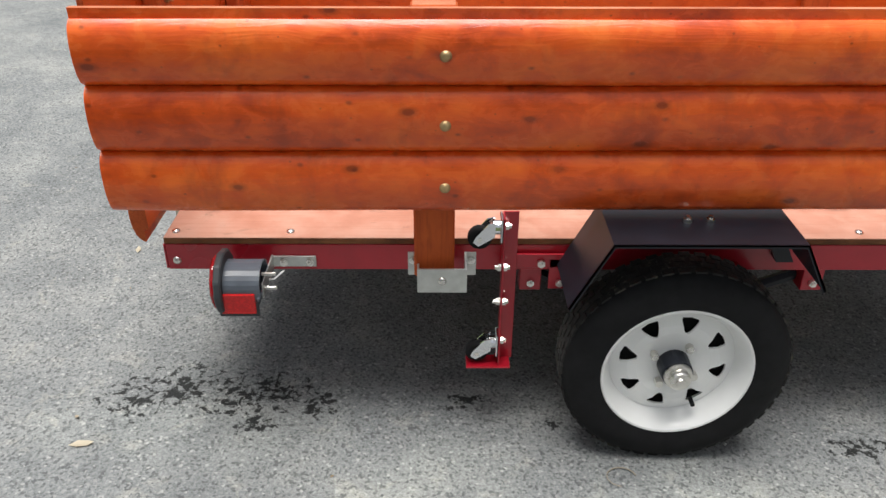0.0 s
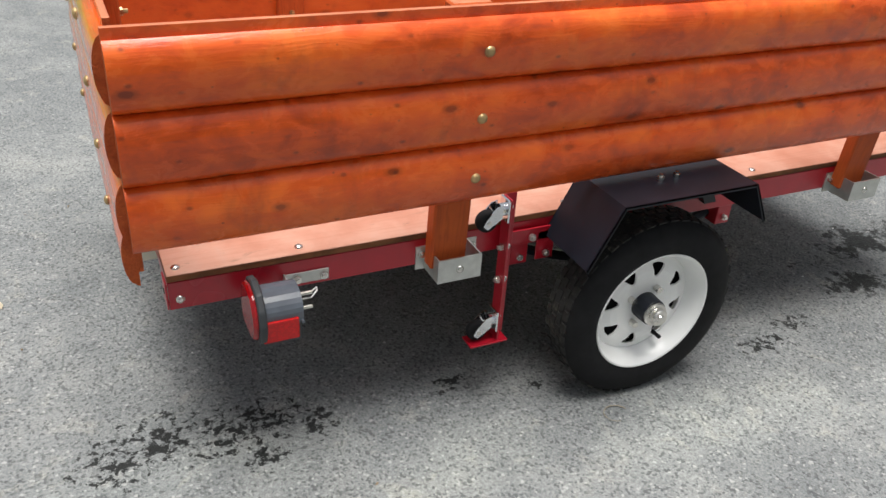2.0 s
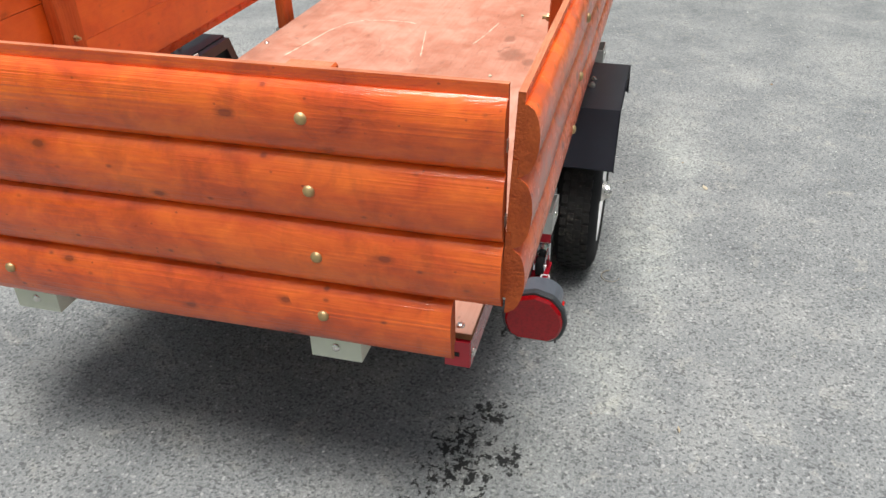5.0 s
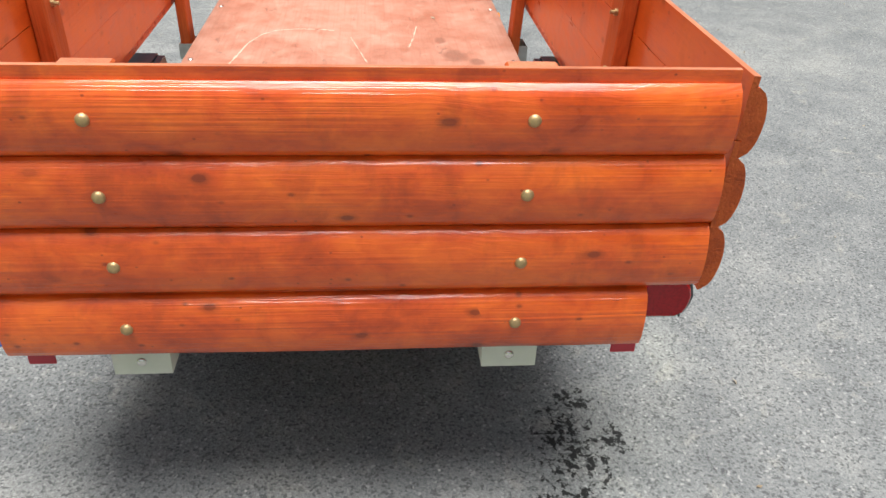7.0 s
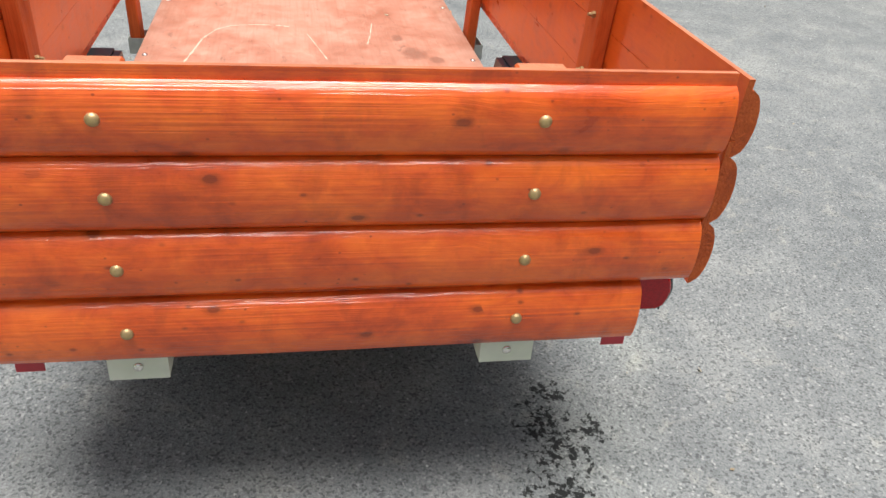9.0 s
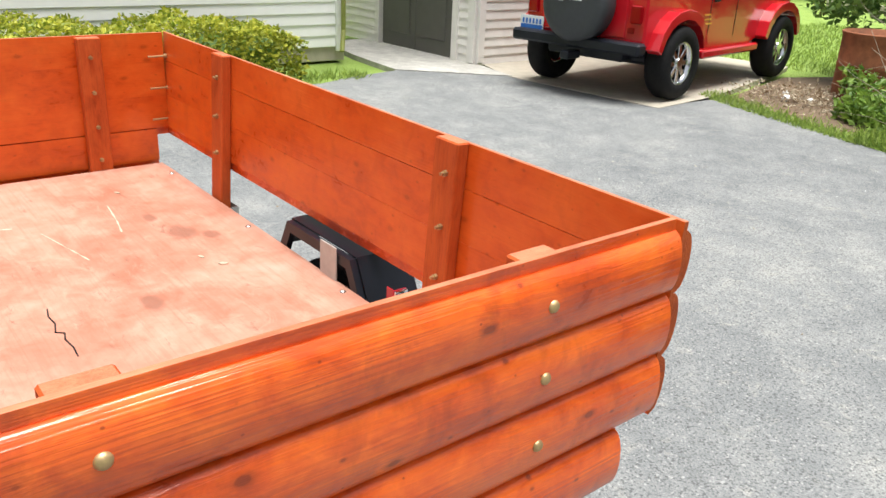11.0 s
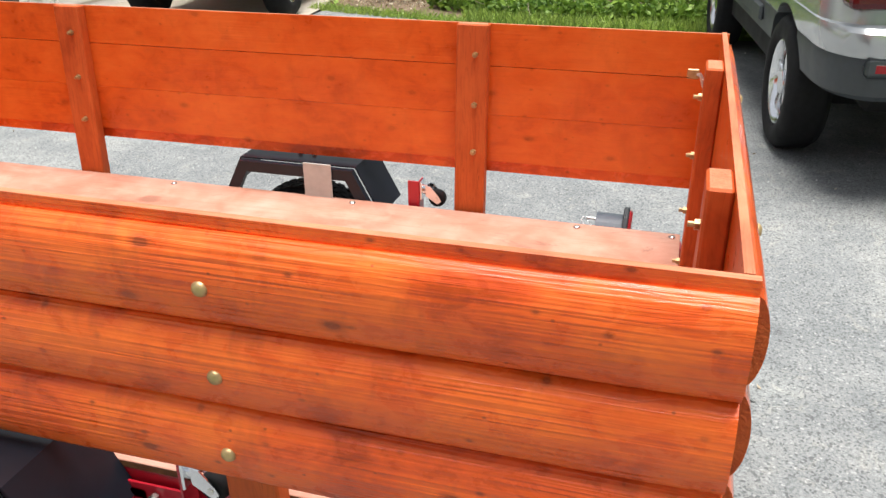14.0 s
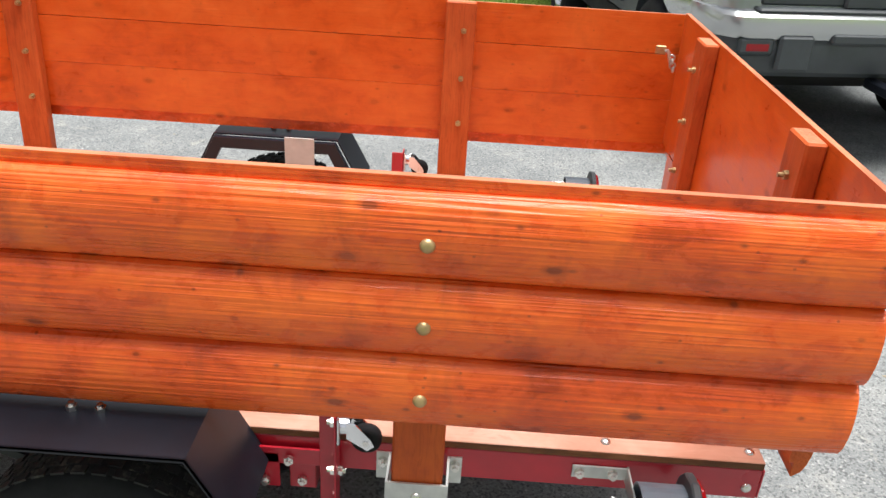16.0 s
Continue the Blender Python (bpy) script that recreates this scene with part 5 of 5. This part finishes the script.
def build_drum():
    d = thing("rusty_drum", "open rusty steel burn drum, cut short", "drum", pose(2.47, -6.07, 0.0))
    prof = [(0.285, 0.0), (0.30, 0.01), (0.302, 0.05), (0.300, 0.30), (0.306, 0.32), (0.300, 0.34), (0.300, 0.57), (0.308, 0.60), (0.302, 0.622), (0.286, 0.622),
            (0.286, 0.30), (0.286, 0.06), (0.0, 0.05), (0.0, 0.0)]
    prof = [(r * 1.24, z * 1.12) for r, z in prof]
    part("drum_shell", lathe(prof, 48, "Z"), M_RUST, d, smooth=True)
    part("rim_hoop", lathe([(0.374 + 0.012 * math.cos(a), 0.686 + 0.012 * math.sin(a)) for a in [k * math.pi / 4 for k in range(8)]], 48, "Z", True), M_RUST, d)
    for i, (x, y, s) in enumerate(((2.88, -5.14, 0.05), (2.70, -5.30, 0.035), (3.05, -5.45, 0.04))):
        bm = bmesh.new()
        bmesh.ops.create_icosphere(bm, subdivisions=2, radius=s)
        for v in bm.verts:
            v.co *= 1 + 0.3 * noise.noise(v.co * 20)
            v.co.z *= 0.7
        tagged(part("white_stone", bm, M_PLATE, m=pose(x, y, s * 0.5)), "small whitish stone near the drum", "stone", group="stones by the drum")


# ---------------------------------------------------------------- vehicles: x to the front, y to their left, origin on the ground under the rear axle
def car_wheel(parent, x, y, side, R, W, rim_r, chrome, holes=8):
    w = new("wheel")
    w.parent = parent
    w.matrix_basis = pose(x, y, R, 0, 0, 180 if side > 0 else 0)
    h = W / 2
    prof = [(rim_r, -h * 0.75), (rim_r + 0.02, -h * 0.95), (rim_r + 0.06, -h), (R - 0.035, -h * 0.96), (R - 0.012, -h * 0.8), (R, -h * 0.6), (R, h * 0.6), (R - 0.03, h), (rim_r, h * 0.8), (rim_r - 0.01, 0)]
    part("tyre", lathe(prof, 48, closed=True), M_RUBBER, w, "black tyre", smooth=True)
    prof = [(rim_r, -h * 0.76), (rim_r + 0.012, -h * 0.86), (rim_r - 0.006, -h * 0.82), (rim_r - 0.03, -h * 0.5), (rim_r - 0.035, h * 0.5), (rim_r - 0.01, h * 0.5)]
    rim = part("rim", lathe(prof, 48, closed=True), chrome, w, "bright alloy rim", smooth=True)
    # an added black disc; the shade behind the spokes is in its colour
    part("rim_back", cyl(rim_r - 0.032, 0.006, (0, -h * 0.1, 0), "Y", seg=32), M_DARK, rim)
    for i in range(holes):
        a = 360 / holes * i
        bm = box((0.05 * rim_r / 0.19, 0.03, rim_r * 0.80), (0, -h * 0.45, rim_r * 0.52), 0.006)
        part("spoke", bm, chrome, rim, m=pose(0, 0, 0, 0, a, 0))
    part("hub_cap", cyl(rim_r * 0.3, 0.05, (0, -h * 0.5, 0), "Y", seg=20, bevel=0.006), chrome, rim)
    return w


def build_off_road_car():
    a = math.degrees(math.atan2(-2.35, 0.309))
    j = thing("off_road_car", "red off-road car with grey hardtop and covered spare wheel", "car", pose(4.25, -3.905, 0.006, 0, 0, a))
    # tub and bonnet as one side outline
    out = [(-0.56, 0.52), (-0.56, 1.07), (0.72, 1.08), (1.28, 1.10), (1.30, 1.12), (2.66, 1.02), (2.74, 0.98), (2.74, 0.55), (2.60, 0.50), (1.85, 0.50), (1.75, 0.42), (0.62, 0.42), (0.5, 0.50)]
    body = part("body", prism(out, 1.42, "Y", 0.02), M_JRED, j, "glossy red bodywork")
    bm = cyl(0.44, 3.0, (0, 0, 0.36), "Y", seg=28)
    bm2 = cyl(0.44, 3.0, (2.37, 0, 0.36), "Y", seg=28)
    cut(body, bm)
    cut(body, bm2)
    # narrower bonnet side steps are left out of sight; flares stand proud over the wheels
    for s in (-1, 1):
        for xc, tail in ((0.0, 0.0), (2.37, 0.30)):
            pts = []
            inner = []
            for k in range(9):
                t = math.pi * (0.06 + 0.88 * k / 8)
                pts.append((xc - 0.50 * math.cos(t), 0.38 + 0.50 * math.sin(t) ** 0.8))
                inner.append((xc - 0.43 * math.cos(t), 0.36 + 0.43 * math.sin(t) ** 0.8))
            bm = prism(pts + inner[::-1], 0.15, "Y", 0.006, centre=(0, s * 0.765, 0))
            part("wheel_flare", bm, M_JRED, j, "red wheel flare")
        part("side_step", box((1.3, 0.10, 0.09), (1.18, s * 0.74, 0.40), 0.02), M_JRED, j)
        part("door_seam", box((0.008, 0.004, 0.5), (0.70, s * 0.712, 0.80)), M_DARK, j)
        part("door_seam", box((0.008, 0.004, 0.5), (1.30, s * 0.712, 0.80)), M_DARK, j)
        part("door_handle", box((0.11, 0.02, 0.03), (0.80, s * 0.722, 0.93), 0.005), M_BLACK, j)
        for k in range(3):
            part("decal_stripe", box((0.14, 0.003, 0.016), (0.64 + 0.02 * k, s * 0.7145, 0.79 - 0.045 * k)), M_YELLOW, j, "orange decal stripe")
        part("tail_lamp", box((0.06, 0.12, 0.17), (-0.565, s * 0.61, 0.83), 0.012), M_LENS, j, "red tail lamp")
        part("side_reflector", box((0.012, 0.07, 0.05), (-0.566, s * 0.56, 0.68), 0.004), M_LENS, j)
        for x in (0.0, 2.37):
            car_wheel(j, x, s * 0.735, s, 0.36, 0.24, 0.205, M_CHROME, 8)
        part("mirror", box((0.10, 0.16, 0.14), (1.33, s * 0.86, 1.22), 0.02), M_BLACK, j)
        part("head_lamp", cyl(0.09, 0.05, (2.74, s * 0.42, 0.82), "X", seg=20, bevel=0.008), M_PLATE, j)
    # hardtop with real window openings
    top = [(-0.54, 1.07), (-0.40, 1.70), (-0.34, 1.76), (1.10, 1.78), (1.20, 1.74), (1.34, 1.09), (0.70, 1.085)]
    hard = part("hardtop", prism(top, 1.40, "Y", 0.03), M_JGREY, j, "grey textured hardtop")
    cut(hard, box((0.62, 3, 0.46), (0.18, 0, 1.40), 0.03))
    cut(hard, box((0.42, 3, 0.46), (0.92, 0, 1.36), 0.03))
    cut(hard, box((0.6, 1.16, 0.48), (-0.50, 0, 1.38), 0.03))
    for s in (-1, 1):
        part("side_window", box((0.62, 0.008, 0.46), (0.18, s * 0.67, 1.40)), M_GLASS, j, "dark side window")
        part("side_window", box((0.42, 0.008, 0.46), (0.92, s * 0.67, 1.36)), M_GLASS, j, "dark side window")
        part("door_upper", box((0.56, 0.02, 0.06), (1.0, s * 0.705, 1.12), 0.005), M_JRED, j)
    part("rear_window", box((0.01, 1.16, 0.50), (-0.435, 0, 1.38), 0, rot=Matrix.Rotation(radians(12), 4, "Y")), M_GLASS, j, "dark rear window")
    part("tailgate", box((0.03, 1.0, 0.44), (-0.566, 0, 0.82), 0.01), M_JRED, j, "red tailgate")
    part("rear_bumper", box((0.15, 1.52, 0.115), (-0.65, 0, 0.525), 0.022), M_BLACKP, j, "black rear bumper")
    part("tow_hitch", box((0.22, 0.10, 0.08), (-0.72, 0, 0.40), 0.01), M_BLACKP, j)
    part("muffler", cyl(0.07, 0.5, (-0.25, -0.35, 0.40), "Y", seg=16, bevel=0.01), M_BLACKP, j)
    part("chassis", box((3.2, 0.9, 0.12), (1.1, 0, 0.42), 0.02), M_BLACKP, j)
    part("front_bumper", box((0.14, 1.40, 0.13), (2.86, 0, 0.52), 0.02), M_BLACKP, j)
    part("axle", cyl(0.05, 1.3, (0, 0, 0.34), "Y", seg=12), M_BLACKP, j)
    sp = part("spare_cover", lathe([(0.0, -0.125), (0.27, -0.125), (0.335, -0.115), (0.362, -0.085), (0.366, 0.09), (0.33, 0.12), (0.0, 0.12)], 48), M_VINYL, j,
              "black vinyl spare wheel cover", m=pose(-0.72, -0.04, 0.90, 0, 0, -90), smooth=True)
    # pale badge on the cover, kept as a plain shape
    bm = box((0.24, 0.004, 0.07), (0, -0.127, 0.06), 0.0015)
    bm = box((0.05, 0.004, 0.05), (-0.12, -0.127, 0.035), 0.0015, bm)
    part("cover_badge", bm, M_PLATE, sp, "plain white badge")
    lp = part("number_plate", box((0.005, 0.30, 0.16), (-0.60, 0.60, 0.63), 0.002), M_PLATE, j, "white and blue plate")
    part("plate_band", box((0.003, 0.28, 0.05), (-0.6045, 0.60, 0.595)), M_BLUE, lp)
    for i in range(6):
        part("plate_bar", box((0.003, 0.022, 0.05), (-0.6045, 0.49 + 0.044 * i, 0.655)), M_BLUE, lp)
    part("wiper_motor", box((0.06, 0.1, 0.05), (-0.57, 0.0, 1.10), 0.01), M_BLACK, j)
    bm = box((0.004, 0.10, 0.07), (-0.505, 0.45, 1.22), 0.001, rot=None)
    part("window_sticker", bm, M_PLATE, j, "white window sticker")


def rounded_plan(x0, x1, half, r_rear, r_front, n=12):
    pts = []
    for cx, cy, a0, r in ((x0 + r_rear, -(half - r_rear * 0.6), 180, r_rear), (x1 - r_front, -(half - r_front * 0.6), 270, r_front), (x1 - r_front, half - r_front * 0.6, 0, r_front), (x0 + r_rear, half - r_rear * 0.6, 90, r_rear)):
        for k in range(n):
            a = radians(a0 + 90 * k / (n - 1))
            pts.append((cx + r * math.cos(a), cy + r * 0.6 * math.sin(a)))
    return pts


def loft(levels, bm=None):
    """Skins closed plan outlines: (z, points)."""
    bm2 = bmesh.new()
    rings = [[bm2.verts.new((x, y, z)) for x, y in pts] for z, pts in levels]
    n = len(rings[0])
    for a, b in zip(rings, rings[1:]):
        for k in range(n):
            bm2.faces.new((a[k], a[(k + 1) % n], b[(k + 1) % n], b[k]))
    bm2.faces.new(rings[0][::-1])
    bm2.faces.new(rings[-1])
    return join(bm, bm2)


def build_suv():
    ang = math.degrees(math.atan2(-2.38, 0.27))
    c = thing("silver_suv", "silver sport utility car with dark grey lower cladding", "car", pose(-1.895, -0.78, 0.0, 0, 0, ang))
    R = rounded_plan
    low = loft([(0.47, R(-0.83, 3.45, 0.84, 0.30, 0.4)), (0.50, R(-0.875, 3.5, 0.88, 0.32, 0.45)), (0.635, R(-0.90, 3.52, 0.895, 0.32, 0.45)), (0.662, R(-0.89, 3.5, 0.89, 0.32, 0.45))])
    lo = part("lower_cladding", low, M_CLAD, c, "dark grey plastic cladding", smooth=True)
    up = loft([(0.663, R(-0.90, 3.5, 0.89, 0.32, 0.45)), (0.70, R(-0.918, 3.5, 0.90, 0.32, 0.45)), (0.765, R(-0.912, 3.48, 0.905, 0.32, 0.45)), (0.785, R(-0.89, 3.48, 0.905, 0.32, 0.45)),
               (0.790, R(-0.83, 3.46, 0.90, 0.30, 0.45)), (1.00, R(-0.80, 3.4, 0.885, 0.30, 0.5)), (1.07, R(-0.77, 3.3, 0.86, 0.30, 0.5))])
    ub = part("body", up, M_SILVER, c, "silver bodywork", smooth=True)
    for x in (0.0, 2.62):
        cut(lo, cyl(0.40, 3.0, (x, 0, 0.35), "Y", seg=28))
        cut(ub, cyl(0.40, 3.0, (x, 0, 0.35), "Y", seg=28))
    for ob in (lo, ub):
        ob.data.set_sharp_from_angle(angle=radians(32))
    gl = loft([(1.072, R(-0.76, 2.6, 0.845, 0.28, 0.4)), (1.52, R(-0.52, 1.9, 0.70, 0.25, 0.4))])
    part("glasshouse", gl, M_GLASS, c, "dark glass")
    part("roof", loft([(1.522, R(-0.55, 1.95, 0.72, 0.25, 0.4)), (1.60, R(-0.45, 1.7, 0.62, 0.25, 0.4))]), M_SILVER, c)
    # underside as a box, its black colour carrying the shade beneath the car
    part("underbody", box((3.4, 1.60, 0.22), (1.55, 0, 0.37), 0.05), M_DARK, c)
    # black boxes added in the wheel arches, painted as the shade inside them
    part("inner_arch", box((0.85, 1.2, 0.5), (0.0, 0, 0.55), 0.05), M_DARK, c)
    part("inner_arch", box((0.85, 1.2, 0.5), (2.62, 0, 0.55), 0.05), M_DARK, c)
    for s in (-1, 1):
        for x in (0.0, 2.62):
            car_wheel(c, x, s * 0.80, s, 0.345, 0.215, 0.215, M_CHROME, 5)
        part("rear_reflector", box((0.02, 0.125, 0.048), (-0.900, s * 0.66, 0.625), 0.008), M_LENS, c, "red bumper reflector")
        part("reflector_recess", box((0.03, 0.19, 0.095), (-0.894, s * 0.665, 0.630), 0.02), M_CLAD, c)
        part("bumper_block", box((0.04, 0.17, 0.17), (-0.905, s * 0.475, 0.600), 0.014), M_CLAD, c)
        lamp = part("tail_lamp", box((0.17, 0.20, 0.34), (-0.775, s * 0.745, 1.02), 0.03, seg=2), M_DARKLENS, c, "dark red tail lamp")
        part("clear_lens", box((0.02, 0.12, 0.06), (-0.862, s * 0.74, 0.98), 0.008), M_PLATE, lamp, "clear reversing lens")
        part("side_moulding", box((1.4, 0.03, 0.09), (1.3, s * 0.90, 0.60), 0.012), M_CLAD, c)
        part("door_seam", box((0.008, 0.004, 0.32), (0.62, s * 0.892, 0.83)), M_DARK, c)
    part("bumper_step", box((0.05, 0.62, 0.060), (-0.900, 0, 0.672), 0.015), M_CLAD, c)
    part("bumper_pad", box((0.085, 1.36, 0.020), (-0.858, 0, 0.793), 0.008), M_CLAD, c, "dark step pad on the bumper")
    part("bumper_panel", box((0.030, 1.30, 0.075), (-0.822, 0, 0.845), 0.010), M_CLAD, c)
    part("number_plate_recess", box((0.03, 0.5, 0.14), (-0.845, 0, 0.87), 0.01), M_CLAD, c)
    part("tailgate_handle", box((0.05, 0.40, 0.04), (-0.85, 0, 0.965), 0.012), M_CHROME, c)
    part("tow_ball_mount", box((0.25, 0.06, 0.05), (-0.93, 0.0, 0.44), 0.008), M_BLACKP, c)
    part("tow_ball", lathe([(0.0, 0.46), (0.016, 0.455), (0.024, 0.44), (0.016, 0.42), (0.012, 0.40), (0.0, 0.40)], 16, "Z"), M_BLACKP, c, m=pose(-1.03, 0, 0.06))
    part("wiring_socket", box((0.08, 0.09, 0.07), (-0.91, -0.16, 0.42), 0.01), M_BLACK, c)
    return c


def build_loose_tyre():
    t = thing("standing_tyre", "black road wheel standing on the asphalt past the trailer's nose", "wheel", pose(3.42, 2.25, 0, 0, 0, 10))
    car_wheel(t, 0, 0, -1, 0.33, 0.22, 0.19, M_WHITE, 6)


build_ground()
for x, y, a, s, m_, lb in ((1.24, 1.23, 20, 0.022, M_LITTER, "dry orange-brown leaf lying on the asphalt"), 
                           (-0.79, 1.62, 10, 0.03, M_LITTER, "pale dry leaf lying on the asphalt"), (-0.95, 2.55, 100, 0.022, M_LITTER, "small dry leaf lying on the asphalt"),
                           (4.9, -1.0, 30, 0.08, M_WEED, "green leaf scrap lying on the asphalt")):
    fallen_leaf(x, y, a, s, m_, lb)
bm = tube([(0.035 * math.cos(a), 0.03 * math.sin(a), 0.004) for a in [0.2 + 0.36 * k for k in range(13)]], 0.0016, 5, None, 0.5)
tagged(part("dry_stalk", bm, M_TWIG, m=pose(0.499, 1.535, 0.0)), "thin curled dry stalk lying on the asphalt", "stalk")
build_trailer()
build_panels()
for x, y, a, s in ((0.867, 2.029, 10, 0.014), (0.782, 1.993, 60, 0.016), (1.60, 2.05, 30, 0.012), (0.25, 2.75, 80, 0.012), (-0.30, 2.80, 15, 0.014)):
    q = TR @ Vector((x - 0.0135, y - YC, DECK))
    bm = prism([(-1, -0.3), (0.2, -0.5), (1, 0.1), (0.3, 0.5), (-0.8, 0.3)], 0.25, "Z", 0.05)
    bmesh.ops.scale(bm, vec=(s, s, s), verts=bm.verts)
    tagged(part("wood_chip", bm, M_LITTER, m=pose(q.x, q.y, q.z + s * 0.12, 0, 0, a)), "small dry wood chip on the plywood deck", "wood chip", group="chips on the deck")
build_drum()
build_off_road_car()
build_suv()
build_loose_tyre()
build_plants()
build_buildings()
